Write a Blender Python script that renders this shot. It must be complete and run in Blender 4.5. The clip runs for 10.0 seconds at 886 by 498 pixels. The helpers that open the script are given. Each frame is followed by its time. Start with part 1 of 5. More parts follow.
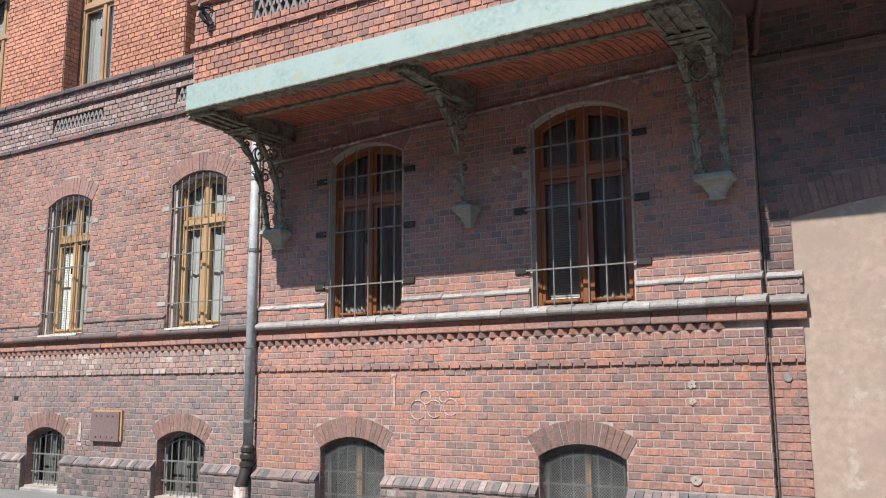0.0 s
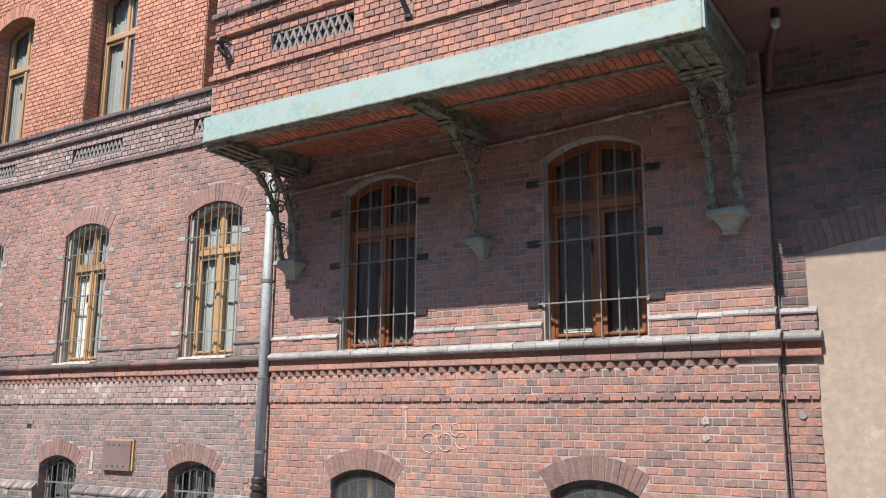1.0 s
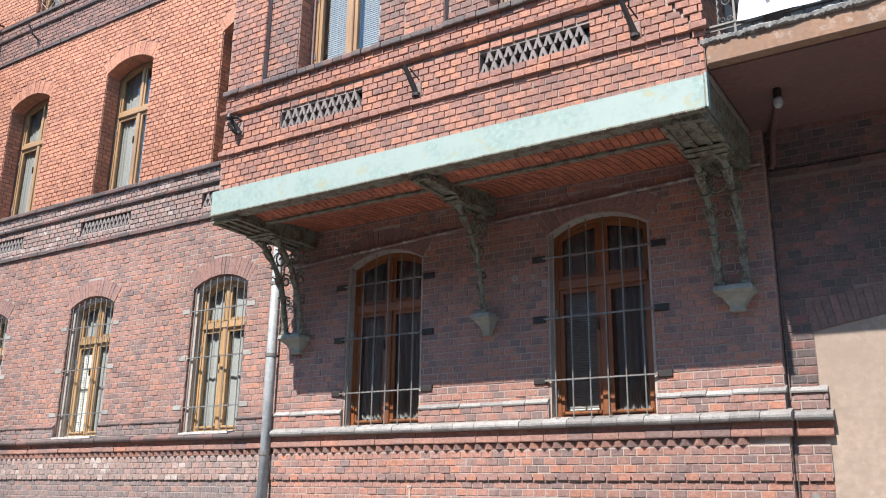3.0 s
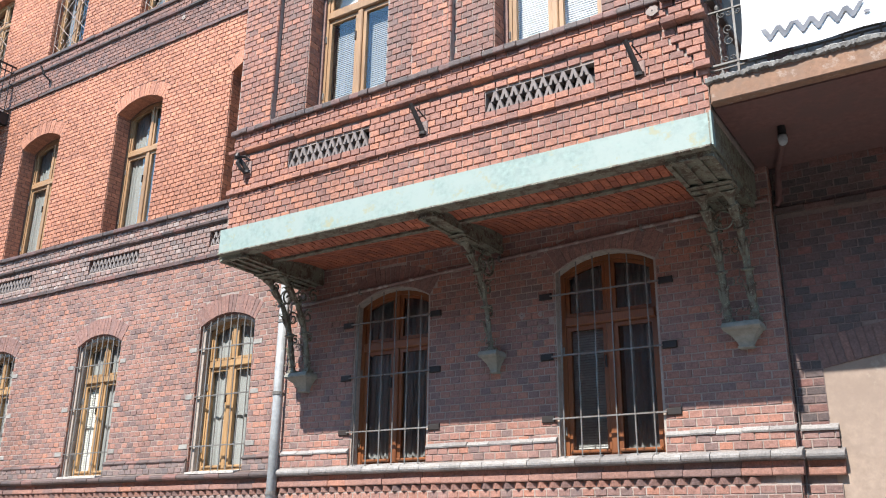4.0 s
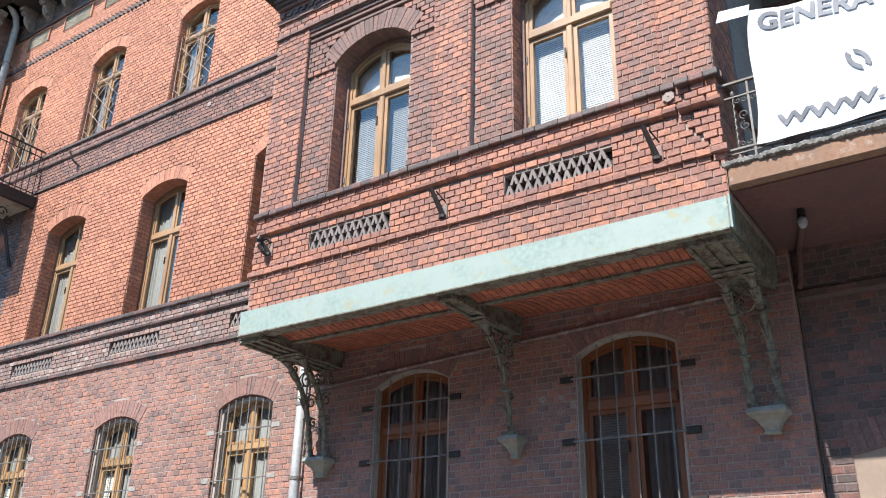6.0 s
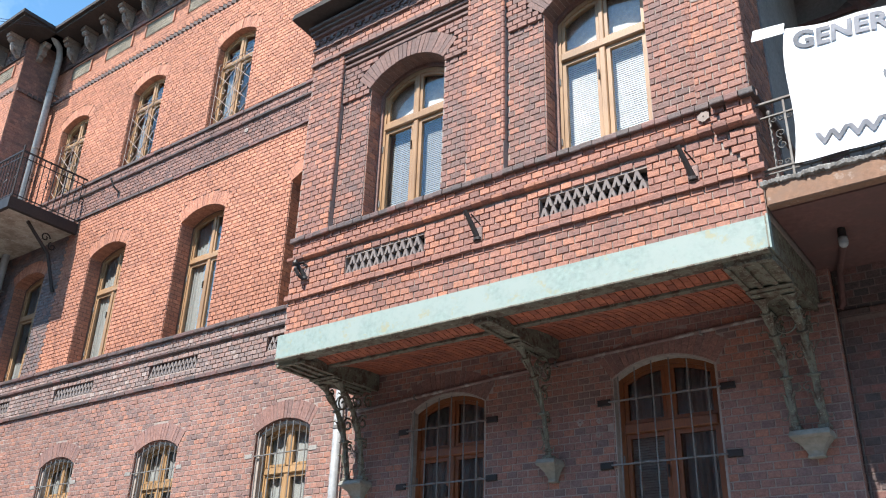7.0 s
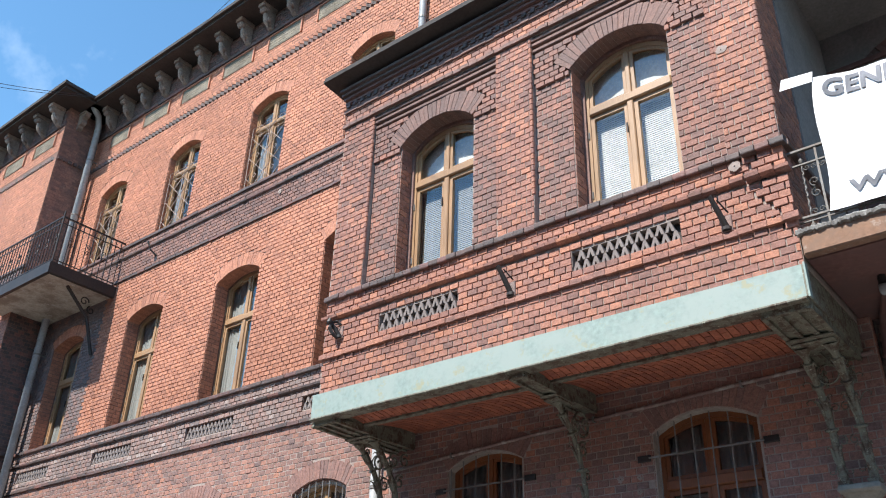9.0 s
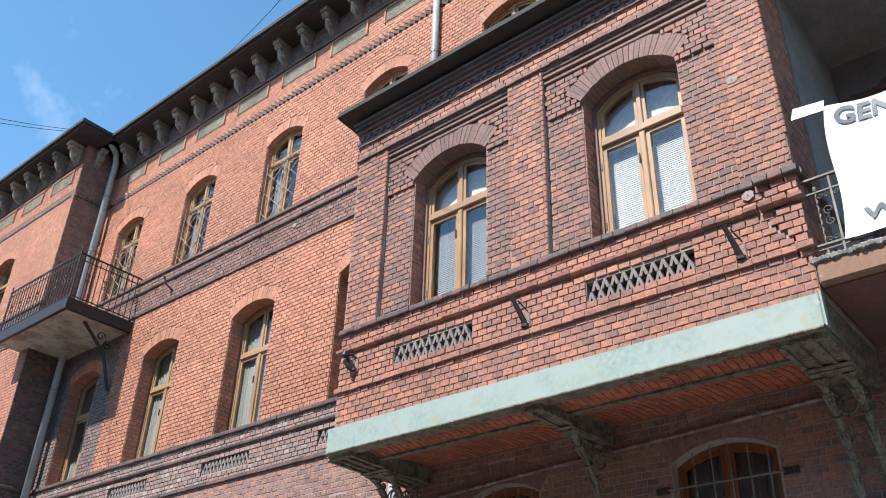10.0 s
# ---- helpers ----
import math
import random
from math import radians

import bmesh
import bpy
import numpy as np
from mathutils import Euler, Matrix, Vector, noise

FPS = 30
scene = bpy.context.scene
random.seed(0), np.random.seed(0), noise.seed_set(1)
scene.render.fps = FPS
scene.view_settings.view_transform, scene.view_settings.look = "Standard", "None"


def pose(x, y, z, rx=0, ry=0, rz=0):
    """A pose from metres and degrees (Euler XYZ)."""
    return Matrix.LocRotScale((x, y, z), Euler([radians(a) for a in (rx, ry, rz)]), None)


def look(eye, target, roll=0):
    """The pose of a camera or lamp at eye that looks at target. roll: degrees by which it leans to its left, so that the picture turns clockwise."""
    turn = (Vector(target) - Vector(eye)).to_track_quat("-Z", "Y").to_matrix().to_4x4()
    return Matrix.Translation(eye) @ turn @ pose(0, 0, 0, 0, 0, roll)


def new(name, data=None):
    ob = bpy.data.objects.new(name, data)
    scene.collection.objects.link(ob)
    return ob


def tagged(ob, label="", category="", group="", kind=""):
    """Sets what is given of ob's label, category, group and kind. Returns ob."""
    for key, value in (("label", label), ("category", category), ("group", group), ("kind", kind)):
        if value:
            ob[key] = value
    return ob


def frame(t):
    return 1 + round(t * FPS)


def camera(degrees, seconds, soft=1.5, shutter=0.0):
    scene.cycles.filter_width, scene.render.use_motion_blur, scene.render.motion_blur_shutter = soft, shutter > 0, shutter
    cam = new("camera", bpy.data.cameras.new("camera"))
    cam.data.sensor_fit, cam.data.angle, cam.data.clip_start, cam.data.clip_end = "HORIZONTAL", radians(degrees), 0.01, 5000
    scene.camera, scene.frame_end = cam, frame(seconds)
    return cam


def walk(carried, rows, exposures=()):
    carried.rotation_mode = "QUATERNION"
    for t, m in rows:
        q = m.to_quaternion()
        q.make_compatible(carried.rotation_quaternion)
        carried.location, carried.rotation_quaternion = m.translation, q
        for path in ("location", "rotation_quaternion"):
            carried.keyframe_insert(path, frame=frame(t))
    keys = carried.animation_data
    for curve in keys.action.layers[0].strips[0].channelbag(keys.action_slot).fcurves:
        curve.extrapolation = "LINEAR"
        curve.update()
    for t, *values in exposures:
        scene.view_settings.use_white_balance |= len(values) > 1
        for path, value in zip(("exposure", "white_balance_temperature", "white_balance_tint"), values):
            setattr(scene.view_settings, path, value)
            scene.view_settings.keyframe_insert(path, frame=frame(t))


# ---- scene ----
cam = camera(54.3, 10.0, soft=1.1)
PATH = [
    (0, (1.009, -7.807, 1.434), (-0.012, -6.117, 1.75), -0.3),
    (0.5, (1.04, -7.824, 1.437), (0.01, -6.144, 1.781), 0.2),
    (1, (1.036, -7.821, 1.443), (-0.007, -6.159, 1.83), 0.4),
    (1.5, (1.027, -7.814, 1.448), (-0.018, -6.162, 1.872), 0.7),
    (2, (1.019, -7.805, 1.45), (-0.018, -6.16, 1.919), 0.7),
    (2.5, (1.016, -7.805, 1.453), (-0.017, -6.17, 1.963), 0.8),
    (3.8, (1.027, -7.825, 1.46), (-0.006, -6.229, 2.079), 0.8),
    (4, (1.027, -7.827, 1.46), (-0.006, -6.236, 2.094), 0.8),
    (4.5, (1.018, -7.83, 1.464), (-0.007, -6.255, 2.149), 0.6),
    (5, (1.036, -7.846, 1.462), (0.02, -6.285, 2.193), 0.7),
    (5.5, (1.022, -7.846, 1.467), (0.005, -6.306, 2.238), 1.0),
    (7, (1.028, -7.862, 1.474), (-0.06, -6.416, 2.325), 1.9),
    (7.5, (1.041, -7.866, 1.473), (-0.067, -6.44, 2.333), 1.9),
    (8, (1.042, -7.87, 1.473), (-0.072, -6.469, 2.365), 1.9),
    (8.5, (1.018, -7.866, 1.479), (-0.098, -6.489, 2.405), 1.8),
    (9, (1.032, -7.87, 1.473), (-0.083, -6.518, 2.437), 1.8),
    (9.5, (1.029, -7.876, 1.471), (-0.089, -6.552, 2.47), 1.8),
    (10, (1.048, -7.88, 1.466), (-0.071, -6.579, 2.493), 1.8),
]
walk(cam, [(t, look(eye, target, roll)) for t, eye, target, roll in PATH], exposures=[(0.0, 0.85), (2.5, 1.02), (4.5, 1.08), (5.5, 1.07), (7.5, 0.98), (10.0, 0.82)])

# ---- daylight ----
SUN = Vector((-0.15, -1.43, 1.80)).normalized()
world = bpy.data.worlds.new("sky")
scene.world = world
world.use_nodes = True
wn = world.node_tree.nodes
sky = wn.new("ShaderNodeTexSky")
sky.sky_type = "NISHITA"
sky.sun_disc = False
sky.sun_elevation = math.asin(SUN.z)
sky.sun_rotation = math.atan2(SUN.x, SUN.y)
sky.air_density, sky.dust_density, sky.ozone_density = 1.0, 0.2, 4.0
wn["Background"].inputs["Strength"].default_value = 0.15
wl = world.node_tree.links
sky.altitude = 800
deep = wn.new("ShaderNodeHueSaturation")
deep.inputs["Hue"].default_value, deep.inputs["Saturation"].default_value, deep.inputs["Value"].default_value = 0.487, 1.08, 1.15
wl.new(sky.outputs["Color"], deep.inputs["Color"])
# thin fair-weather cloud
coord, puff = wn.new("ShaderNodeTexCoord"), wn.new("ShaderNodeTexNoise")
puff.inputs["Scale"].default_value, puff.inputs["Detail"].default_value, puff.inputs["Roughness"].default_value = 3.2, 7, 0.55
veil, haze = wn.new("ShaderNodeValToRGB"), wn.new("ShaderNodeMix")
veil.color_ramp.elements[0].position, veil.color_ramp.elements[1].position = 0.60, 1.0
haze.data_type = "RGBA"
haze.inputs[7].default_value = (7.4, 8.2, 9.0, 1)
wl.new(coord.outputs["Generated"], puff.inputs["Vector"])
wl.new(puff.outputs["Fac"], veil.inputs["Fac"])
wl.new(veil.outputs["Color"], haze.inputs[0])
wl.new(deep.outputs["Color"], haze.inputs[6])
wl.new(haze.outputs[2], wn["Background"].inputs["Color"])
lamp = bpy.data.lights.new("sun", "SUN")
lamp.energy, lamp.angle, lamp.color = 5.0, radians(0.53), (1.0, 0.972, 0.92)
sun = new("sun", lamp)
sun.matrix_world = look((0, 0, 0), -SUN)

# ---- materials ----


def node(nt, kind, **inputs):
    n = nt.nodes.new(kind)
    for key, value in inputs.items():
        n.inputs[key.replace("_", " ")].default_value = value
    return n


def ramp(nt, fac, stops, sharp=False):
    n = nt.nodes.new("ShaderNodeValToRGB")
    n.color_ramp.interpolation = "CONSTANT" if sharp else "LINEAR"
    e = n.color_ramp.elements
    while len(e) < len(stops):
        e.new(0.5)
    for k, (p, c) in zip(e, stops):
        k.position, k.color = p, (*c, 1)
    nt.links.new(fac, n.inputs["Fac"])
    return n.outputs["Color"]


def grey(v):
    return (v, v, v)


def mix(nt, fac, a, b, how="MIX"):
    n = nt.nodes.new("ShaderNodeMix")
    n.data_type, n.blend_type = "RGBA", how
    for k, v in ((0, fac), (6, a), (7, b)):
        if isinstance(v, (int, float)):
            n.inputs[k].default_value = v
        elif isinstance(v, tuple):
            n.inputs[k].default_value = (*v, 1)
        else:
            nt.links.new(v, n.inputs[k])
    return n.outputs[2]


def noise_tex(nt, scale, detail=4.0, rough=0.6, stretch=(1, 1, 1), shift=(0, 0, 0)):
    geo = nt.nodes.new("ShaderNodeNewGeometry")
    mp = nt.nodes.new("ShaderNodeMapping")
    mp.inputs["Scale"].default_value = stretch
    mp.inputs["Location"].default_value = shift
    nt.links.new(geo.outputs["Position"], mp.inputs["Vector"])
    n = node(nt, "ShaderNodeTexNoise", Scale=scale, Detail=detail, Roughness=rough)
    nt.links.new(mp.outputs["Vector"], n.inputs["Vector"])
    return n.outputs["Fac"]


def start(name, rough=0.8, metal=0.0, spec=0.4):
    m = bpy.data.materials.new(name)
    m.use_nodes = True
    nt = m.node_tree
    b = nt.nodes["Principled BSDF"]
    b.inputs["Roughness"].default_value, b.inputs["Metallic"].default_value = rough, metal
    b.inputs["Specular IOR Level"].default_value = spec
    return m, nt, b


def relief(nt, b, height, dist=0.004, strength=0.6):
    n = node(nt, "ShaderNodeBump", Strength=strength, Distance=dist)
    nt.links.new(height, n.inputs["Height"])
    nt.links.new(n.outputs["Normal"], b.inputs["Normal"])


def brick_mat(name, stops, stain=0.35, stain_col=(0.10, 0.08, 0.08), bloom=0.25, rough=0.75, patchy=0.7):
    """Fired brick: a colour for each piece, grain, soot stains and pale bloom."""
    m, nt, b = start(name, rough)
    geo = nt.nodes.new("ShaderNodeNewGeometry")
    info = nt.nodes.new("ShaderNodeObjectInfo")
    add = nt.nodes.new("ShaderNodeMath")
    add.operation = "ADD"
    nt.links.new(geo.outputs["Random Per Island"], add.inputs[0])
    nt.links.new(info.outputs["Random"], add.inputs[1])
    fr = nt.nodes.new("ShaderNodeMath")
    fr.operation = "FRACT"
    nt.links.new(add.outputs[0], fr.inputs[0])
    # patches of like-fired bricks
    patch = noise_tex(nt, 0.9, 3, 0.6, (1, 1, 1.6))
    sh = nt.nodes.new("ShaderNodeMath")
    sh.operation = "MULTIPLY_ADD"
    sh.inputs[1].default_value, sh.inputs[2].default_value = patchy, -patchy / 2
    nt.links.new(patch, sh.inputs[0])
    ad2 = nt.nodes.new("ShaderNodeMath")
    ad2.operation, ad2.use_clamp = "ADD", True
    nt.links.new(fr.outputs[0], ad2.inputs[0])
    nt.links.new(sh.outputs[0], ad2.inputs[1])
    col = ramp(nt, ad2.outputs[0], stops)
    fine = noise_tex(nt, 60, 6, 0.7)
    col = mix(nt, 1.0, col, ramp(nt, fine, [(0.25, grey(0.58)), (0.75, grey(1.32))]), "MULTIPLY")
    # scorched and rubbed spots a few centimetres wide
    spot = noise_tex(nt, 17, 5, 0.65, (1, 1, 1.5), (2, 5, 4))
    col = mix(nt, 1.0, col, ramp(nt, spot, [(0.3, grey(0.74)), (0.5, grey(1.0)), (0.72, grey(1.2))]), "MULTIPLY")
    # slow change of tone over the wall
    slow = noise_tex(nt, 0.45, 4, 0.6, (1, 1, 1.3), (6, 3, 8))
    col = mix(nt, 1.0, col, ramp(nt, slow, [(0.32, grey(0.82)), (0.68, grey(1.12))]), "MULTIPLY")
    big = ramp(nt, noise_tex(nt, 1.7, 6, 0.65, (1, 1, 0.6), (3, 0, 7)), [(0.48, grey(0)), (0.75, grey(stain))])
    col = mix(nt, big, col, stain_col)
    pale = ramp(nt, noise_tex(nt, 4.0, 8, 0.75, (0.6, 1, 2.0), (9, 2, 1)), [(0.58, grey(0)), (0.78, grey(bloom))])
    col = mix(nt, pale, col, (0.42, 0.37, 0.34))
    nt.links.new(col, b.inputs["Base Color"])
    lump = nt.nodes.new("ShaderNodeMath")
    lump.operation = "ADD"
    nt.links.new(fine, lump.inputs[0])
    nt.links.new(spot, lump.inputs[1])
    relief(nt, b, lump.outputs[0], 0.005, 0.8)
    return m


def plain_mat(name, col, col2=None, rough=0.7, metal=0.0, scale=25.0, spread=0.5, spec=0.4, dist=0.002, bump=0.5, scale2=2.5, stretch=(1, 1, 1)):
    m, nt, b = start(name, rough, metal, spec)
    col2 = col2 or tuple(c * 0.6 for c in col)
    fine = noise_tex(nt, scale, 6, 0.65, stretch)
    large = noise_tex(nt, scale2, 5, 0.6, stretch, (5, 1, 2))
    c = mix(nt, ramp(nt, large, [(0.5 - spread / 2, grey(0)), (0.5 + spread / 2, grey(1))]), col, col2)
    c = mix(nt, 1.0, c, ramp(nt, fine, [(0.3, grey(0.78)), (0.72, grey(1.18))]), "MULTIPLY")
    nt.links.new(c, b.inputs["Base Color"])
    relief(nt, b, fine, dist, bump)
    return m


def patchy_mat(name, base, patch, lo=0.5, hi=0.6, scale=6.0, rough=0.7, metal=0.0, stretch=(1, 1, 1), third=None, dist=0.003):
    """Paint that has worn or rusted through in patches."""
    m, nt, b = start(name, rough, metal)
    f = noise_tex(nt, scale, 9, 0.72, stretch)
    g = noise_tex(nt, scale * 9, 5, 0.6, stretch, (4, 4, 4))
    c = mix(nt, 1.0, base, ramp(nt, g, [(0.3, grey(0.8)), (0.7, grey(1.15))]), "MULTIPLY")
    c = mix(nt, ramp(nt, f, [(lo, grey(0)), (hi, grey(1))]), c, patch)
    if third:
        h = noise_tex(nt, scale * 2.3, 8, 0.7, stretch, (1, 8, 3))
        c = mix(nt, ramp(nt, h, [(0.58, grey(0)), (0.66, grey(1))]), c, third)
    nt.links.new(c, b.inputs["Base Color"])
    relief(nt, b, f, dist, 0.6)
    return m


def wood_mat(name, col, col2, rough=0.45):
    m, nt, b = start(name, rough, 0, 0.5)
    g = noise_tex(nt, 14, 6, 0.65, (6, 6, 0.5))
    l = noise_tex(nt, 1.8, 3, 0.5)
    c = mix(nt, ramp(nt, g, [(0.35, grey(0)), (0.65, grey(1))]), col, col2)
    c = mix(nt, 1.0, c, ramp(nt, l, [(0.3, grey(0.75)), (0.7, grey(1.15))]), "MULTIPLY")
    nt.links.new(c, b.inputs["Base Color"])
    relief(nt, b, g, 0.001, 0.4)
    return m


def glass_mat(name, tint=(0.9, 0.95, 0.95), ior=1.9):
    """Old window glass: sees through, mirrors the sky at a slant, slightly uneven."""
    m = bpy.data.materials.new(name)
    m.use_nodes = True
    nt = m.node_tree
    nt.nodes.remove(nt.nodes["Principled BSDF"])
    tr = node(nt, "ShaderNodeBsdfTransparent")
    tr.inputs["Color"].default_value = (*tint, 1)
    gl = node(nt, "ShaderNodeBsdfGlossy", Roughness=0.02)
    fr = node(nt, "ShaderNodeFresnel", IOR=ior)
    mx = nt.nodes.new("ShaderNodeMixShader")
    bump = node(nt, "ShaderNodeBump", Strength=0.12, Distance=0.01)
    nt.links.new(noise_tex(nt, 2.2, 2, 0.5), bump.inputs["Height"])
    nt.links.new(bump.outputs["Normal"], gl.inputs["Normal"])
    nt.links.new(fr.outputs[0], mx.inputs[0])
    nt.links.new(tr.outputs[0], mx.inputs[1])
    nt.links.new(gl.outputs[0], mx.inputs[2])
    nt.links.new(mx.outputs[0], nt.nodes["Material Output"].inputs["Surface"])
    return m


M_LOWER = brick_mat("brick_lower", [(0.0, (0.175, 0.113, 0.10)), (0.18, (0.235, 0.135, 0.112)), (0.5, (0.28, 0.148, 0.115)), (0.85, (0.315, 0.157, 0.117)), (1.0, (0.37, 0.17, 0.113))], 0.32, (0.18, 0.115, 0.102), 0.38, patchy=0.5)
M_CENTRE = brick_mat("brick_centre", [(0.0, (0.18, 0.12, 0.108)), (0.2, (0.24, 0.138, 0.117)), (0.5, (0.29, 0.15, 0.118)), (0.85, (0.325, 0.157, 0.117)), (1.0, (0.385, 0.168, 0.11))], 0.32, (0.18, 0.115, 0.104), 0.38, patchy=0.5)
# sooty brick, its colour lowered further to carry shade
M_GATE = brick_mat("brick_soot_shade", [(0.0, (0.075, 0.062, 0.06)), (0.5, (0.12, 0.08, 0.073)), (0.85, (0.165, 0.088, 0.075)), (1.0, (0.22, 0.095, 0.075))], 0.5, (0.06, 0.052, 0.05), 0.2, patchy=0.5)
M_UPPER = brick_mat("brick_upper", [(0.0, (0.37, 0.158, 0.10)), (0.5, (0.445, 0.188, 0.115)), (1.0, (0.51, 0.218, 0.13))], 0.12, (0.30, 0.13, 0.09), 0.12, patchy=0.35)
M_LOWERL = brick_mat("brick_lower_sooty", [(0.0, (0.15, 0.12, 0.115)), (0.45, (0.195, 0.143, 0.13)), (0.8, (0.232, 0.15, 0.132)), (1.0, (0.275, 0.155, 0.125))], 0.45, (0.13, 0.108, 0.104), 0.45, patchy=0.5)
M_BAY = brick_mat("brick_bay", [(0.0, (0.20, 0.107, 0.086)), (0.15, (0.27, 0.13, 0.10)), (0.6, (0.345, 0.158, 0.112)), (1.0, (0.44, 0.19, 0.117))], 0.4, (0.18, 0.098, 0.08), 0.25, patchy=0.6)
M_PANEL = brick_mat("brick_panel_sooty", [(0.0, (0.17, 0.105, 0.09)), (0.4, (0.235, 0.125, 0.10)), (0.8, (0.29, 0.14, 0.105)), (1.0, (0.36, 0.16, 0.11))], 0.5, (0.15, 0.092, 0.08), 0.25)
M_ARCH = brick_mat("brick_arch", [(0.0, (0.215, 0.128, 0.11)), (1.0, (0.285, 0.152, 0.122))], 0.25, (0.17, 0.11, 0.10), 0.25)
M_ARCHD = brick_mat("brick_arch_dark", [(0.0, (0.16, 0.10, 0.086)), (1.0, (0.225, 0.125, 0.10))], 0.3, (0.13, 0.085, 0.075), 0.2)
M_LEDGE = brick_mat("brick_ledge_worn", [(0.0, (0.21, 0.19, 0.18)), (0.5, (0.27, 0.25, 0.235)), (1.0, (0.33, 0.305, 0.285))], 0.7, (0.13, 0.115, 0.11), 0.8)
M_DARK = brick_mat("brick_dark", [(0.0, (0.085, 0.065, 0.06)), (0.5, (0.12, 0.08, 0.07)), (0.85, (0.165, 0.09, 0.078)), (1.0, (0.20, 0.095, 0.078))], 0.3, (0.07, 0.058, 0.055), 0.25, 0.6)
M_GREYB = brick_mat("brick_grey", [(0.0, (0.20, 0.152, 0.138)), (0.5, (0.28, 0.195, 0.168)), (0.85, (0.315, 0.19, 0.158)), (1.0, (0.39, 0.31, 0.275))], 0.3, (0.16, 0.118, 0.108), 0.5)
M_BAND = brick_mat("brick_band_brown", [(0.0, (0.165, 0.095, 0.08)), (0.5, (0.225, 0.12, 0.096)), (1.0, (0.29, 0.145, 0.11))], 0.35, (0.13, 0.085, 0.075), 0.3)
M_MORTAR = plain_mat("mortar", (0.37, 0.31, 0.27), (0.24, 0.18, 0.155), 0.95, scale=40, dist=0.004)
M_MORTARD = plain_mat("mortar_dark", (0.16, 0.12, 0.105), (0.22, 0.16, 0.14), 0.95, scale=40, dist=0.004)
M_STONE = plain_mat("worn_stone", (0.33, 0.31, 0.28), (0.20, 0.185, 0.17), 0.9, scale=18, dist=0.006)
M_PLASTER = patchy_mat("plaster", (0.30, 0.225, 0.175), (0.255, 0.19, 0.15), 0.45, 0.62, 1.3, 0.92, third=(0.35, 0.29, 0.24))
M_ASPHALT = plain_mat("pavement", (0.175, 0.168, 0.16), (0.13, 0.125, 0.118), 0.95, scale=50, dist=0.005)
M_GREEN = patchy_mat("green_paint", (0.235, 0.30, 0.27), (0.275, 0.325, 0.295), 0.44, 0.60, 2.4, 0.6, stretch=(0.9, 1, 1.0), third=(0.29, 0.285, 0.19))
M_IRON = patchy_mat("rusty_green_iron", (0.17, 0.165, 0.125), (0.085, 0.058, 0.04), 0.47, 0.57, 11, 0.7, 0.0, third=(0.34, 0.34, 0.26), dist=0.008)
M_BLACK = plain_mat("black_iron", (0.025, 0.024, 0.024), (0.05, 0.035, 0.028), 0.55, 0.4, spec=0.5)
M_BAR = plain_mat("grille_iron", (0.24, 0.235, 0.225), (0.13, 0.11, 0.095), 0.55, 0.2)
M_WOOD = wood_mat("honey_wood", (0.41, 0.25, 0.12), (0.31, 0.175, 0.075))
M_REDWOOD = wood_mat("red_brown_wood", (0.235, 0.08, 0.025), (0.165, 0.052, 0.017))
M_TAN = wood_mat("tan_wood", (0.37, 0.22, 0.115), (0.29, 0.165, 0.08))
M_GLASS = glass_mat("glass")
M_GLASSU = glass_mat("double_glass", (0.84, 0.89, 0.89), 2.25)
M_CHALKY = patchy_mat("limewashed_sill", (0.50, 0.47, 0.43), (0.30, 0.26, 0.23), 0.46, 0.62, 7, 0.95, third=(0.60, 0.58, 0.54), dist=0.008)
M_BLIND = plain_mat("white_blind", (0.72, 0.71, 0.67), (0.62, 0.61, 0.58), 0.8)
M_CURTAIN = plain_mat("net_curtain", (0.37, 0.37, 0.36), (0.28, 0.28, 0.275), 0.9, scale=60, stretch=(3, 3, 0.3))
M_ROOM = plain_mat("room_plaster", (0.35, 0.32, 0.28), (0.28, 0.26, 0.23), 0.95)
M_PIPE = patchy_mat("zinc_pipe", (0.30, 0.31, 0.315), (0.21, 0.215, 0.215), 0.48, 0.65, 3, 0.55, 0.0)
M_ROOF = plain_mat("roof_felt", (0.035, 0.03, 0.028), (0.06, 0.05, 0.045), 0.85)
M_WHITE = plain_mat("white_sheet", (0.86, 0.86, 0.85), (0.80, 0.80, 0.80), 0.7)
M_LETTER = plain_mat("grey_print", (0.11, 0.115, 0.13), (0.22, 0.22, 0.24), 0.7, scale=6, spread=0.2)
M_CONCRETE = patchy_mat("stained_concrete", (0.46, 0.41, 0.34), (0.26, 0.21, 0.165), 0.45, 0.6, 2.2, 0.95, third=(0.48, 0.45, 0.40), dist=0.01)
M_SLAB = patchy_mat("slab_paint", (0.245, 0.14, 0.09), (0.21, 0.13, 0.09), 0.5, 0.6, 3, 0.9, third=(0.33, 0.25, 0.20), dist=0.008)
M_SOFFIT = patchy_mat("soffit_paint", (0.155, 0.078, 0.068), (0.125, 0.072, 0.065), 0.45, 0.6, 2, 0.85)
M_RUBBLE = patchy_mat("broken_mortar", (0.25, 0.235, 0.215), (0.13, 0.12, 0.11), 0.44, 0.58, 14, 0.95, third=(0.36, 0.34, 0.31), dist=0.015)
M_CHALK = patchy_mat("chalk", (0.44, 0.37, 0.33), (0.31, 0.21, 0.175), 0.42, 0.55, 30, 0.95)
M_PLAQUE = plain_mat("brown_sheet_metal", (0.17, 0.115, 0.11), (0.14, 0.095, 0.09), 0.5)
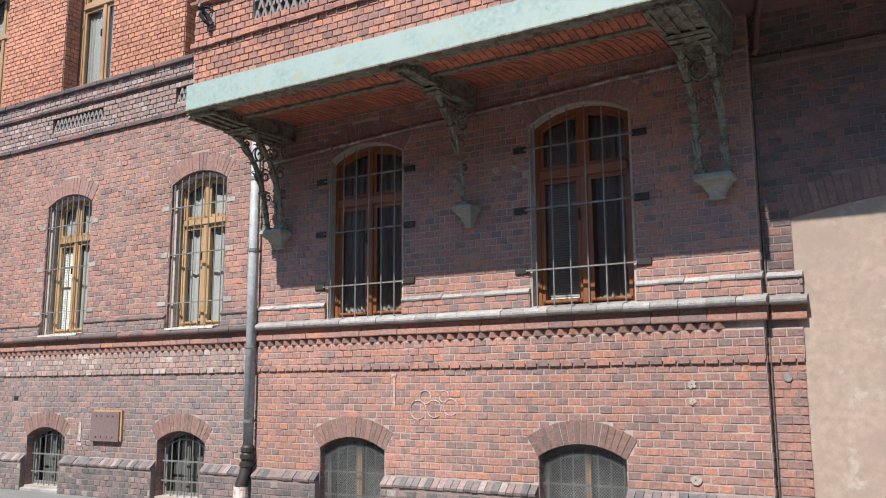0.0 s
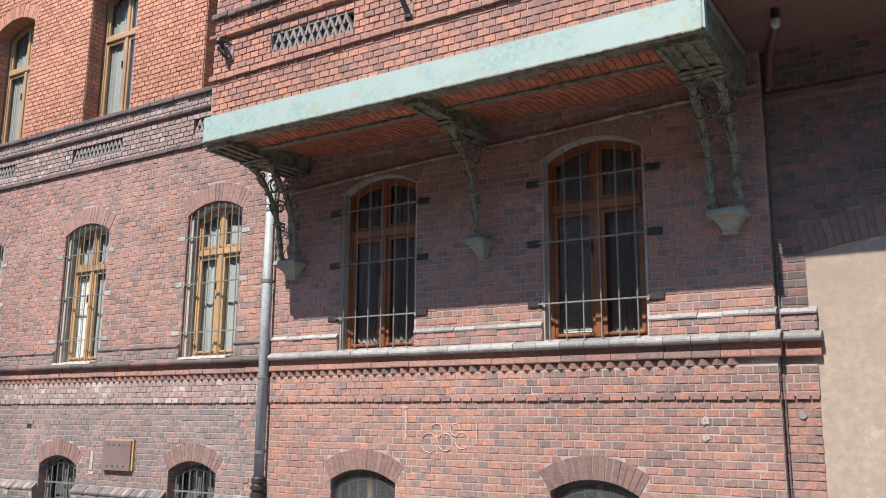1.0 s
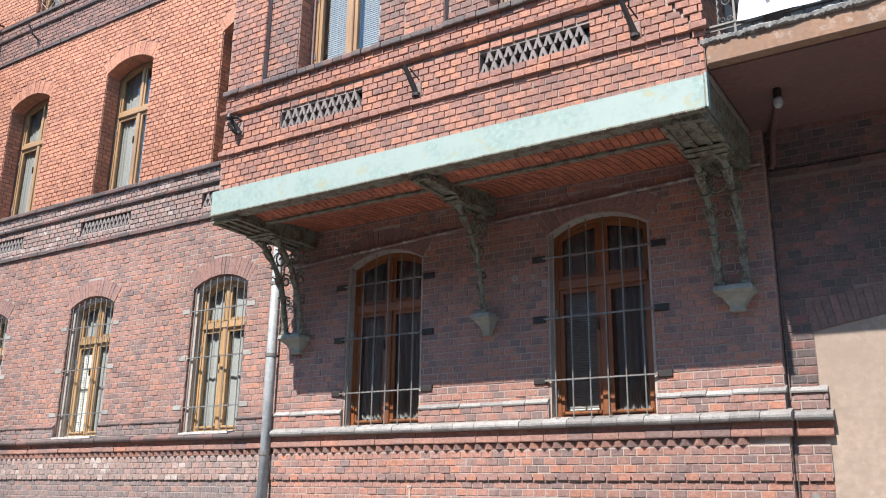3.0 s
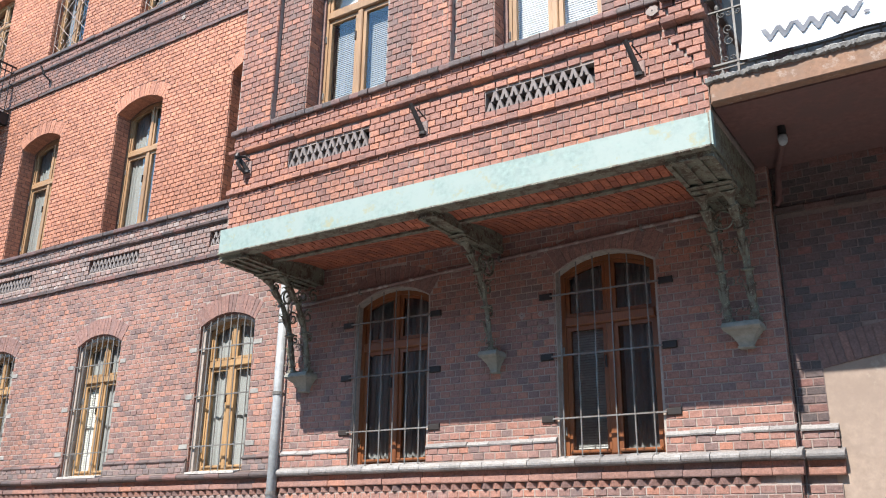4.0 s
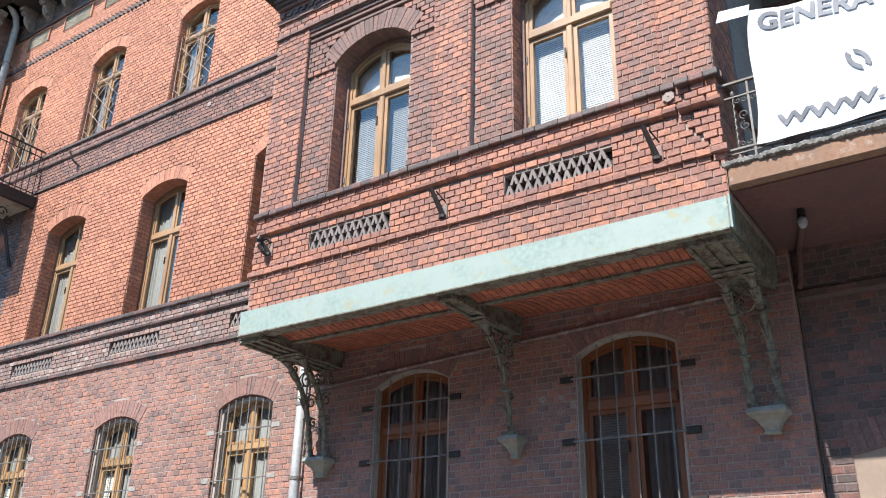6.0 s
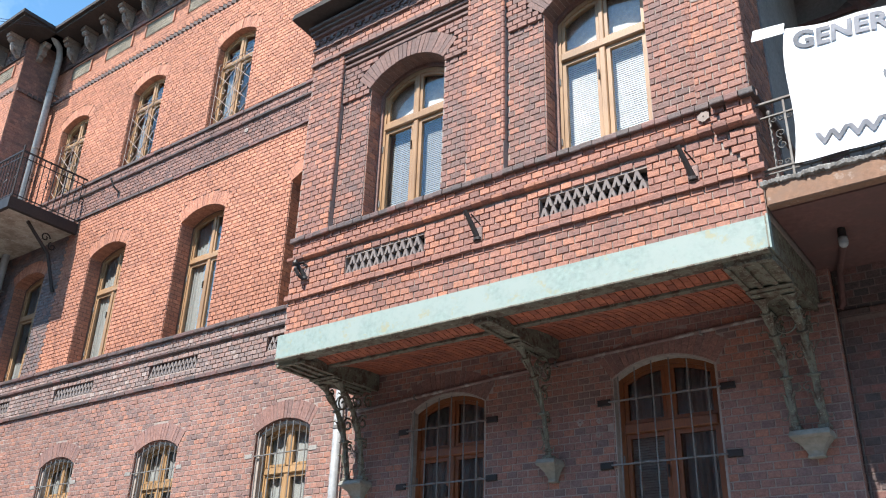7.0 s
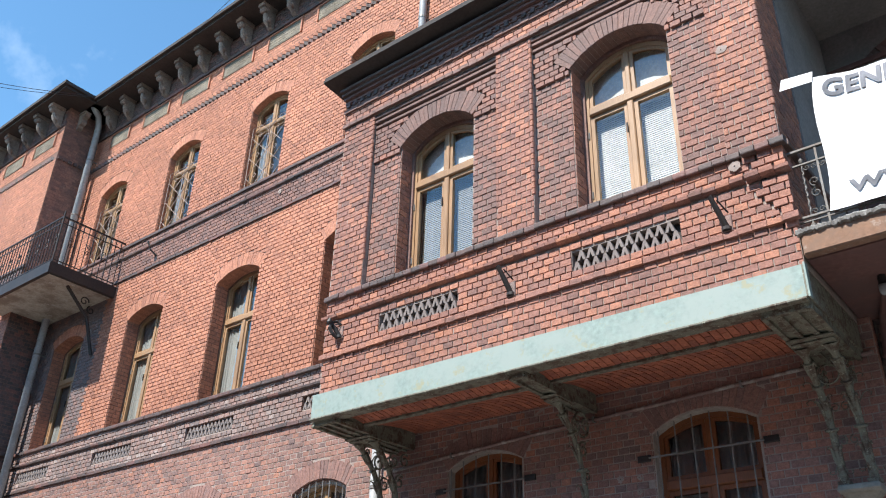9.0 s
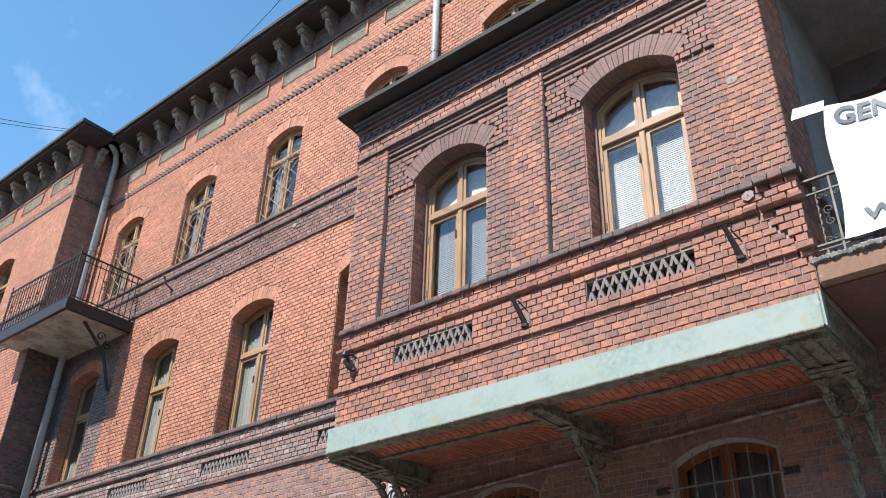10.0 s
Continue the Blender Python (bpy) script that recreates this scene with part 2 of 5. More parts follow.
M_TERRA = brick_mat("carved_terracotta", [(0.0, (0.22, 0.18, 0.155)), (1.0, (0.30, 0.25, 0.215))], 0.9, (0.06, 0.05, 0.045), 0.2)
M_SANDY = plain_mat("carved_panel", (0.30, 0.26, 0.20), (0.13, 0.11, 0.085), 0.95, scale=22, dist=0.03, bump=1.0)
M_GREYR = plain_mat("grey_render", (0.27, 0.25, 0.24), (0.18, 0.165, 0.158), 0.95)
M_IRONG = plain_mat("grey_wrought_iron", (0.17, 0.165, 0.155), (0.10, 0.08, 0.065), 0.6, 0.4)
M_VAULT = brick_mat("brick_vault", [(0.0, (0.30, 0.10, 0.065)), (0.5, (0.40, 0.125, 0.072)), (1.0, (0.48, 0.155, 0.085))], 0.2, (0.20, 0.09, 0.065), 0.1)
M_LATT = plain_mat("cut_grey_brick", (0.235, 0.20, 0.185), (0.16, 0.13, 0.12), 0.9)
M_REVEAL = plain_mat("old_plaster", (0.42, 0.37, 0.32), (0.28, 0.23, 0.2), 0.95, scale=20, dist=0.006)
M_GREYNET = plain_mat("grey_net", (0.30, 0.295, 0.29), (0.21, 0.21, 0.205), 0.9, scale=60, stretch=(3, 3, 0.3))
M_MORTARU = plain_mat("mortar_red", (0.20, 0.12, 0.095), (0.145, 0.08, 0.062), 0.95, scale=40, dist=0.004)
M_PIPEW = patchy_mat("old_pipe_paint", (0.20, 0.13, 0.115), (0.34, 0.31, 0.28), 0.5, 0.62, 6, 0.8)
M_PLINTH = brick_mat("brick_plinth", [(0.0, (0.09, 0.083, 0.083)), (0.5, (0.15, 0.12, 0.115)), (0.85, (0.20, 0.135, 0.122)), (1.0, (0.27, 0.22, 0.20))], 0.3, (0.10, 0.085, 0.082), 0.4)
M_NET = plain_mat("galvanised_wire", (0.20, 0.20, 0.195), (0.13, 0.125, 0.12), 0.5, 0.2)
M_DUSTY = plain_mat("dusty_board", (0.12, 0.115, 0.105), (0.07, 0.067, 0.062), 0.9, scale=12)
M_BLINDG = plain_mat("grey_blind", (0.46, 0.45, 0.43), (0.38, 0.37, 0.35), 0.8)

# ---- building blocks ----
COURSE, HEAD, JOINT = 0.0738, 0.125, 0.0105
CUBE = ((0, 3, 2, 1), (4, 5, 6, 7), (0, 1, 5, 4), (1, 2, 6, 5), (2, 3, 7, 6), (3, 0, 4, 7))


class Shape:
    """Collects vertices and faces of one part."""

    def __init__(self):
        self.v, self.f = [], []

    def add(self, verts, faces):
        n = len(self.v)
        self.v.extend(verts)
        self.f.extend(tuple(i + n for i in face) for face in faces)
        return self

    def box(self, x0, x1, y0, y1, z0, z1):
        return self.add([(x0, y0, z0), (x1, y0, z0), (x1, y1, z0), (x0, y1, z0), (x0, y0, z1), (x1, y0, z1), (x1, y1, z1), (x0, y1, z1)], CUBE)

    def soft(self, x0, x1, y0, y1, z0, z1, c=0.006):
        """A block whose front (low y) edges are chamfered."""
        return self.add([(x0, y0 + c, z0), (x1, y0 + c, z0), (x1, y1, z0), (x0, y1, z0), (x0, y0 + c, z1), (x1, y0 + c, z1), (x1, y1, z1), (x0, y1, z1),
                         (x0 + c, y0, z0 + c), (x1 - c, y0, z0 + c), (x1 - c, y0, z1 - c), (x0 + c, y0, z1 - c)],
                        [(0, 3, 2, 1), (4, 5, 6, 7), (1, 2, 6, 5), (2, 3, 7, 6), (3, 0, 4, 7), (8, 9, 10, 11), (0, 1, 9, 8), (1, 5, 10, 9), (5, 4, 11, 10), (4, 0, 8, 11)])

    def prism(self, outline, x0, x1):
        """An outline of (y, z) points swept along x."""
        n = len(outline)
        self.add([(x0, y, z) for y, z in outline] + [(x1, y, z) for y, z in outline],
                 [tuple(range(n))[::-1], tuple(range(n, 2 * n))] + [(i, (i + 1) % n, n + (i + 1) % n, n + i) for i in range(n)])
        return self

    def sweep_y(self, outline, y0, y1):
        """An outline of (x, z) points swept along y."""
        n = len(outline)
        self.add([(x, y0, z) for x, z in outline] + [(x, y1, z) for x, z in outline],
                 [tuple(range(n)), tuple(range(n, 2 * n))[::-1]] + [((i + 1) % n, i, n + i, n + (i + 1) % n) for i in range(n)])
        return self

    def tube(self, pts, r, sides=6):
        """A round bar along points; r a number or one for each point."""
        rs = r if isinstance(r, (list, tuple)) else [r] * len(pts)
        pts = [Vector(p) for p in pts]
        ring = []
        for i, p in enumerate(pts):
            d = (pts[min(i + 1, len(pts) - 1)] - pts[max(i - 1, 0)]).normalized()
            a = d.cross(Vector((0.13, 0.97, 0.2)) if abs(d.y) < 0.9 else Vector((1, 0.1, 0.1))).normalized()
            b = d.cross(a)
            ring += [tuple(p + rs[i] * (math.cos(2 * math.pi * k / sides) * a + math.sin(2 * math.pi * k / sides) * b)) for k in range(sides)]
        fs = [(i * sides + k, i * sides + (k + 1) % sides, (i + 1) * sides + (k + 1) % sides, (i + 1) * sides + k) for i in range(len(pts) - 1) for k in range(sides)]
        m = (len(pts) - 1) * sides
        return self.add(ring, fs + [tuple(range(sides))[::-1], tuple(range(m, m + sides))])

    def lathe(self, x, y, profile, sides=12):
        """A turned upright: (radius, z) pairs round the axis at x, y."""
        return self.tube([(x, y, z) for _, z in profile], [r for r, _ in profile], sides)


def part(name, shape, material, parent=None, label="", smooth=False):
    me = bpy.data.meshes.new(name)
    me.from_pydata(shape.v, [], shape.f)
    me.materials.append(material)
    if smooth:
        me.polygons.foreach_set("use_smooth", [True] * len(me.polygons))
    me.update()
    bm = bmesh.new()
    bm.from_mesh(me)
    if 1 < len(bm.faces) < 60000:
        bmesh.ops.recalc_face_normals(bm, faces=bm.faces)
    bm.to_mesh(me)
    bm.free()
    ob = new(name, me)
    if parent:
        ob.parent = parent
        ob.matrix_parent_inverse = parent.matrix_world.inverted()
    return tagged(ob, label) if label else ob


def thing(name, label, category, at=(0, 0, 0), group="", kind=""):
    ob = new(name)
    ob.location = at
    ob.empty_display_size = 0.1
    bpy.context.view_layer.update()
    return tagged(ob, label, category, group, kind)


class Opening:
    """A window hole with a segmental arch: centre, width, sill, springing, rise, ring of voussoirs."""

    def __init__(self, x, w, z0, zs, rise, ring=0.25):
        self.x, self.h, self.z0, self.zs, self.rise, self.ring = x, w / 2, z0, zs, rise, ring
        self.R = (self.h ** 2 + rise ** 2) / (2 * rise)
        self.zc, self.a = zs + rise - self.R, math.asin(self.h / self.R)

    def top(self, x):
        """Height of the arch above x."""
        return self.zc + math.sqrt(max(0.0, self.R ** 2 - (x - self.x) ** 2))

    def half(self, z):
        """Half the width that the hole and its ring take from the courses at z."""
        if z < self.z0 or z > self.zc + self.R + self.ring:
            return 0
        if z < self.zs:
            return self.h
        skew = self.h + (z - self.zs) * math.tan(self.a)
        ro = self.R + self.ring
        outer = math.sqrt(max(0.0, ro ** 2 - (z - self.zc) ** 2))
        return min(skew, outer)

    def arc(self, n, r=0.0):
        return [(self.x + (self.R + r) * math.sin(a), self.zc + (self.R + r) * math.cos(a)) for a in [self.a * (2 * i / n - 1) for i in range(n + 1)]]


def core(shape, x0, x1, z0, z1, holes, yf, yb):
    """A wall slab with its arched holes cut through."""
    x = x0
    for o in sorted(holes, key=lambda o: o.x):
        shape.box(x, o.x - o.h, yf, yb, z0, z1)
        if o.z0 > z0:
            shape.box(o.x - o.h, o.x + o.h, yf, yb, z0, o.z0)
        pts = o.arc(10)
        for (xa, za), (xb, zb) in zip(pts, pts[1:]):
            shape.sweep_y([(xa, za), (xb, zb), (xb, z1), (xa, z1)], yf, yb)
        x = o.x + o.h
    shape.box(x, x1, yf, yb, z0, z1)


rng = random.Random(7)


def lay(x0, x1, z0, z1, holes, yf, proud=0.0055, jitter=0.0016, shift=0.0, skip=None):
    """Brick headers of a wall that faces the street: tuples (x0, x1, z0, z1, yf)."""
    out = []
    k0, k1 = round(z0 / COURSE), round(z1 / COURSE)
    for k in range(k0, k1):
        za, zb = k * COURSE + JOINT / 2, (k + 1) * COURSE - JOINT / 2
        zm = (za + zb) / 2
        cuts = sorted((o.x - o.half(zm), o.x + o.half(zm)) for o in holes if o.half(zm) > 0)
        if skip:
            cuts = sorted(cuts + skip(zm))
        spans, x = [], x0
        for a, b in cuts:
            if a > x:
                spans.append((x, a))
            x = max(x, b)
        if x < x1:
            spans.append((x, x1))
        off = shift + (HEAD / 2 if k % 2 else 0)
        for a, b in spans:
            i = math.floor((a - off) / HEAD)
            while True:
                p, q = max(a, off + i * HEAD), min(b, off + (i + 1) * HEAD)
                if p >= b - 1e-6:
                    break
                # a short closer joins its neighbour
                if b - q < 0.035:
                    q = b
                if q - p > 0.03:
                    w = rng.uniform(-0.002, 0.002)
                    out.append((p + JOINT / 2 + w, q - JOINT / 2 + w, za + rng.uniform(-0.0015, 0.0015), zb, yf - proud + rng.gauss(0, jitter)))
                if q >= b - 1e-6:
                    break
                i += 1
    return out


def brick_shape(s, x0, x1, z0, z1, y, depth=0.03, c=0.0032, worn=0.0016):
    """A fired brick with worn, slightly uneven edges."""
    g = lambda: rng.uniform(-worn, worn)
    x0, x1, z0, z1 = x0 + g(), x1 + g(), z0 + g() * 0.7, z1 + g() * 0.7
    s.add([(x0, y + depth, z0), (x1, y + depth, z0), (x1, y + depth, z1), (x0, y + depth, z1), (x0, y + c, z0), (x1, y + c, z0), (x1, y + c, z1), (x0, y + c, z1),
           (x0 + c, y + g(), z0 + c + g()), (x1 - c, y + g(), z0 + c + g()), (x1 - c, y + g(), z1 - c + g()), (x0 + c, y + g(), z1 - c + g())],
          [(0, 1, 5, 4), (1, 2, 6, 5), (2, 3, 7, 6), (3, 0, 4, 7), (8, 9, 10, 11), (4, 5, 9, 8), (5, 6, 10, 9), (6, 7, 11, 10), (7, 4, 8, 11)])


def masonry(parent, bricks, material, single=lambda b: False, name="brick"):
    """Lays the bricks: those that single() picks as parts of their own (at most 300), the rest as one part."""
    rest, loose, meshes = Shape(), [], {}
    for b in bricks:
        if len(loose) < 300 and b[1] - b[0] > 0.1 and b[1] - b[0] < 0.13 and single(b):
            loose.append(b)
        else:
            brick_shape(rest, *b)
    if rest.v:
        tagged(part("brickwork", rest, material, parent), kind="stuff")
    for x0, x1, z0, z1, y in loose:
        key = (round(x1 - x0, 3), round(z1 - z0, 3))
        if key not in meshes:
            s = Shape()
            brick_shape(s, 0, key[0], 0, key[1], 0)
            me = bpy.data.meshes.new(name)
            me.from_pydata(s.v, [], s.f)
            me.materials.append(material)
            meshes[key] = me
        ob = new(name, meshes[key])
        ob.parent = parent
        ob.matrix_parent_inverse = parent.matrix_world.inverted()
        ob.location = (x0, y, z0)


def voussoirs(shape, o, yf, depth=0.24, proud=0.006, w=0.068):
    n = max(5, round(2 * o.a * (o.R + o.ring / 2) / w))
    for i in range(n):
        a0, a1 = o.a * (2 * i / n - 1), o.a * (2 * (i + 1) / n - 1)
        g = 0.0022 / o.R
        a0, a1 = a0 + g, a1 - g
        rr = o.R + o.ring + rng.uniform(-0.006, 0.002)
        y = yf - proud + rng.gauss(0, 0.002)
        pts = [(o.x + r * math.sin(a), o.zc + r * math.cos(a)) for r, a in ((o.R - 0.004, a0), (o.R - 0.004, a1), (rr, a1), (rr, a0))]
        c, (mx, mz) = 0.003, (sum(p[0] for p in pts) / 4, sum(p[1] for p in pts) / 4)
        front = [(x + c * (1 if x < mx else -1), y, z + c * (1 if z < mz else -1)) for x, z in pts]
        shape.add([(x, y + c, z) for x, z in pts] + [(x, yf + depth, z) for x, z in pts] + front,
                  [(8, 9, 10, 11), (0, 1, 9, 8), (1, 2, 10, 9), (2, 3, 11, 10), (3, 0, 8, 11), (0, 4, 5, 1), (1, 5, 6, 2), (2, 6, 7, 3), (3, 7, 4, 0), (7, 6, 5, 4)])


def jambs(shape, o, yf, depth=0.24):
    """Brick ends in the window's left cheek, which is the one in view."""
    k = math.ceil(o.z0 / COURSE)
    while (k + 1) * COURSE < o.zs + 0.04:
        za, zb = k * COURSE + JOINT / 2, (k + 1) * COURSE - JOINT / 2
        x = o.x - o.h
        cut = depth / 2 + (0.03 if k % 2 else -0.03)
        for ya, yb in ((0.004, cut - JOINT / 2), (cut + JOINT / 2, depth)):
            e = 0.008 + rng.gauss(0, 0.0015)
            shape.box(x - 0.02, x + e, yf + ya, yf + yb, za, zb)
        k += 1


# ---- the place: openings on the axes of the house ----
YW, YR, YO = 0.10, 0.0, -1.40          # main wall, projecting centre, bay front
BASE = [Opening(x, 0.88, 0.07, 0.76, 0.14, 0.22) for x in (-15.77, -13.12, -10.47, -7.70)]
BASE_R = [Opening(x, 0.89, 0.07, 0.77, 0.13, 0.22) for x in (-4.90, -2.20)]
GROUND = [Opening(x, 1.03, 2.20, 4.15, 0.15, 0.25) for x in (-15.58, -12.92, -10.25, -7.55)]
GROUND_R = [Opening(-4.75, 1.06, 2.17, 4.07, 0.16, 0.25), Opening(-2.14, 1.09, 2.17, 4.08, 0.17, 0.25)]
FIRST = [Opening(x, 1.13, 5.95, 8.09, 0.17, 0.24) for x in (-15.42, -12.75, -10.06, -7.38)]
SECOND = [Opening(x, 1.03, 9.95, 11.75, 0.19, 0.24) for x in (-15.12, -12.52, -9.90, -7.25, -4.60, -1.95)]
BAY = [Opening(x, 1.13, 5.98, 7.82, 0.24, 0.27) for x in (-4.52, -2.06)]
XL, XP, XR, XE = -16.52, -6.30, -0.48, -0.18   # far corner, centre's two edges, end of the brick strip



def sideways(shape, X):
    """Turns a front-facing shape (its x taken as y) into one that faces +x at X."""
    shape.v = [(X - y, x, z) for x, y, z in shape.v]
    return shape


def gaps(x0, x1, holes, pad=0.0):
    """Stretches of x0..x1 between the holes."""
    out, x = [], x0
    for o in sorted(holes, key=lambda o: o.x):
        if o.x - o.h - pad > x:
            out.append((x, o.x - o.h - pad))
        x = o.x + o.h + pad
    if x < x1:
        out.append((x, x1))
    return out


def structure(name, shape, material, label, category="wall"):
    return tagged(part(name, shape, material), label, category, kind="structure")


# ---- walls ----
s = Shape()
core(s, XL - 0.3, XP, -0.3, 1.40, BASE, YW, 0.62)
core(s, XL - 0.3, XP, 1.40, 5.20, GROUND, YW, 0.62)
s.box(XL - 0.3, XP + 0.3, YW, 0.62, 5.20, 5.335)
wall_left = structure("wall_left", s, M_MORTAR, "long red brick street front with dark string courses")
LATX = (-15.57, -12.88, -10.17, -7.45)
LATZ = (5.33, 5.53)
s = Shape().box(XL - 0.3, XP + 0.3, YW + 0.14, 0.62, 5.335, 5.535)
for a, b in zip((XL - 0.3, *[c + 0.59 for c in LATX]), (*[c - 0.59 for c in LATX], XP + 0.3)):
    s.box(a, b, YW, YW + 0.14, 5.335, 5.535)
core(s, XL - 0.3, XP + 0.3, 5.535, 9.10, FIRST, YW, 0.62)
core(s, XL - 0.3, 3.6, 9.10, 14.6, SECOND, YW, 0.62)
wall_upper = structure("wall_upper", s, M_MORTARU, "orange-red brick upper storeys of the street front")
s = Shape()
core(s, XP, XR, -0.3, 1.40, BASE_R, YR, 0.60)
core(s, XP, XR, 1.40, 5.6, GROUND_R, YR, 0.60)
wall_centre = structure("wall_centre", s, M_MORTAR, "projecting red brick wall under the bay")
GATE = Opening(1.40, 3.24, -0.3, 2.88, 0.17, 0.26)
s = Shape()
core(s, XR, 3.6, -0.3, 4.85, [GATE], YW, 0.62)
wall_gate = structure("wall_gate", s, M_MORTARD, "sooty, shade-darkened brick wall round a walled-up gateway arch")
s = Shape().sweep_y([(GATE.x - GATE.h - 0.02, -0.3), (GATE.x + GATE.h + 0.02, -0.3)] + [(x, z) for x, z in GATE.arc(16, 0.01)][::-1], 0.106, 0.5)
structure("gate_infill", s, M_PLASTER, "beige rendered infill of the old gateway")

def lat_cut(centres, z0, z1):
    return lambda z: [(c - 0.59, c + 0.59) for c in centres] if z0 < z < z1 else []


masonry(wall_left, lay(XL, XP, 0.50, 1.66, BASE, YW), M_LOWERL)
masonry(wall_left, lay(XL, XP, 2.37, 5.16, GROUND, YW), M_LOWER, lambda b: b[0] > -8.4 and 2.36 < b[2] < 3.7)
masonry(wall_left, lay(XL, XP, 1.66, 1.93, [], YW - 0.022), M_GREYB)
masonry(wall_left, lay(XL, XP, 2.22, 2.37, GROUND, YW - 0.03), M_LOWERL)
first = lay(XL, XP + 0.1, 5.97, 9.10, FIRST, YW, 0.012)
# soot-grey brick under the corner balcony, partly standing in for its shade
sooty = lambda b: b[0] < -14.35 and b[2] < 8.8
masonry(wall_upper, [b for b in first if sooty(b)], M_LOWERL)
masonry(wall_upper, [b for b in first if not sooty(b)] + lay(XL, 3.4, 9.92, 12.70, SECOND, YW, 0.012) + lay(XL, 3.4, 12.9, 13.62, [], YW), M_UPPER)
masonry(wall_upper, lay(XL, XP, 5.18, 5.62, [], YW - 0.02, skip=lat_cut(LATX, *LATZ)) + lay(XL, XP, 5.62, 5.92, [], YW - 0.01), M_GREYB)
masonry(wall_upper, lay(XL, XP + 0.1, 9.10, 9.86, [], YW - 0.02), M_BAND)
masonry(wall_upper, lay(XL, 3.4, 13.62, 14.1, [], YW - 0.03), M_DARK)
masonry(wall_centre, lay(XP, XR, 0.50, 1.66, BASE_R, YR) + lay(XP, XR, 2.37, 4.9, GROUND_R, YR), M_CENTRE, lambda b: b[0] > -3.2 and 0.5 < b[2] < 1.66)
masonry(wall_centre, lay(XP, XR, 1.66, 1.93, [], YR - 0.022) + lay(XP, XR, 2.22, 2.37, GROUND_R, YR - 0.03), M_CENTRE)
masonry(wall_gate, lay(XR, XE, 0.50, 1.66, [], YW) + lay(XR, XE, 1.66, 1.93, [], YW - 0.022) + lay(XR, XE + 0.03, 2.22, 2.37, [], YW - 0.03), M_CENTRE)
# upper gate wall: shade of the balcony is put into the brick colour
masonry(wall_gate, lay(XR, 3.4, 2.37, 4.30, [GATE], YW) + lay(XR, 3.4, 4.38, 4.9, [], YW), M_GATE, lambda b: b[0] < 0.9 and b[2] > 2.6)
for holes, wall, y, mat in ((BASE, wall_left, YW, M_LOWER), (GROUND, wall_left, YW, M_LOWER), (FIRST, wall_upper, YW, M_UPPER), (SECOND, wall_upper, YW, M_UPPER),
                            (BASE_R, wall_centre, YR, M_LOWER), (GROUND_R, wall_centre, YR, M_LOWER), ([GATE], wall_gate, YW, M_LOWER)):
    a, j = Shape(), Shape()
    for o in holes:
        voussoirs(a, o, y)
        if o is not GATE:
            jambs(j, o, y)
    tagged(part("arch_bricks", a, M_ARCHD if wall is wall_gate or holes in (BASE, BASE_R) else M_ARCH if mat is M_LOWER else mat, wall), kind="stuff")
    if j.v:
        tagged(part("jamb_bricks", j, mat, wall), kind="stuff")
for x0, x1, y, holes, wall in ((XL, XP, YW, GROUND, wall_left), (XP, XR, YR, GROUND_R, wall_centre), (XR, XE, YW, [], wall_gate)):
    part("band_backing", Shape().box(x0, x1, y - 0.021, y + 0.01, 1.66, 1.925), M_MORTAR, wall)
    for a, b in gaps(x0, x1, holes):
        part("band_backing", Shape().box(a, b, y - 0.029, y + 0.01, 2.2, 2.36), M_MORTAR, wall)
# cheeks of the projecting centre
s = Shape()
for b in lay(YR + 0.005, YW - 0.005, 0.5, 4.8, [], 0):
    brick_shape(s, *b)
tagged(part("corner_bricks", sideways(s, XR), M_LOWER, wall_centre), kind="stuff")


# ---- plinth, ledges and strings ----
def pieces(parent, name, x0, x1, y, length, outline, material, gap=0.005, wobble=0.003, slip=None):
    """Moulded bricks of one outline (out from the wall, height) in a row, each an object of its own."""
    n = max(1, round((x1 - x0) / length))
    w = (x1 - x0) / n
    s = Shape().prism([(-d, z) for d, z in outline], 0, w - gap)
    me = bpy.data.meshes.new(name)
    me.from_pydata(s.v, [], s.f)
    me.materials.append(material)
    bm = bmesh.new()
    bm.from_mesh(me)
    bmesh.ops.recalc_face_normals(bm, faces=bm.faces)
    bm.to_mesh(me)
    bm.free()
    for i in range(n):
        ob = new(name, me)
        ob.parent = parent
        ob.location = (x0 + i * w + gap / 2, y + rng.gauss(0, wobble), rng.gauss(0, wobble * 0.6))
        if slip is not None and x0 + i * w > slip:
            ob.location += Vector((0.018, -0.015 - 0.02 * rng.random(), -0.012 * rng.random()))
            ob.rotation_euler = (0, 0.0, rng.uniform(-0.05, 0.03))


LEDGE = [(-0.03, 2.118), (0.07, 2.118), (0.09, 2.128), (0.10, 2.145), (0.10, 2.165), (0.09, 2.182), (0.06, 2.195), (-0.03, 2.225)]
STRING = [(-0.03, 2.355), (0.045, 2.355), (0.05, 2.37), (0.02, 2.40), (-0.03, 2.425)]
WATER = [(-0.02, 0.40), (0.085, 0.40), (0.09, 0.425), (0.0, 0.505), (-0.02, 0.505)]
SILL = [(-0.03, 5.895), (0.055, 5.895), (0.06, 5.905), (0.06, 5.945), (0.05, 5.96), (-0.03, 5.985)]
RIB = [(-0.02, 5.635), (0.04, 5.64), (0.065, 5.655), (0.07, 5.685), (0.04, 5.705), (-0.02, 5.72)]
SILL2 = [(d, z + 3.95) for d, z in SILL]
FLAT = [(-0.02, 0.0), (0.045, 0.0), (0.045, 0.05), (0.025, 0.065), (-0.02, 0.07)]


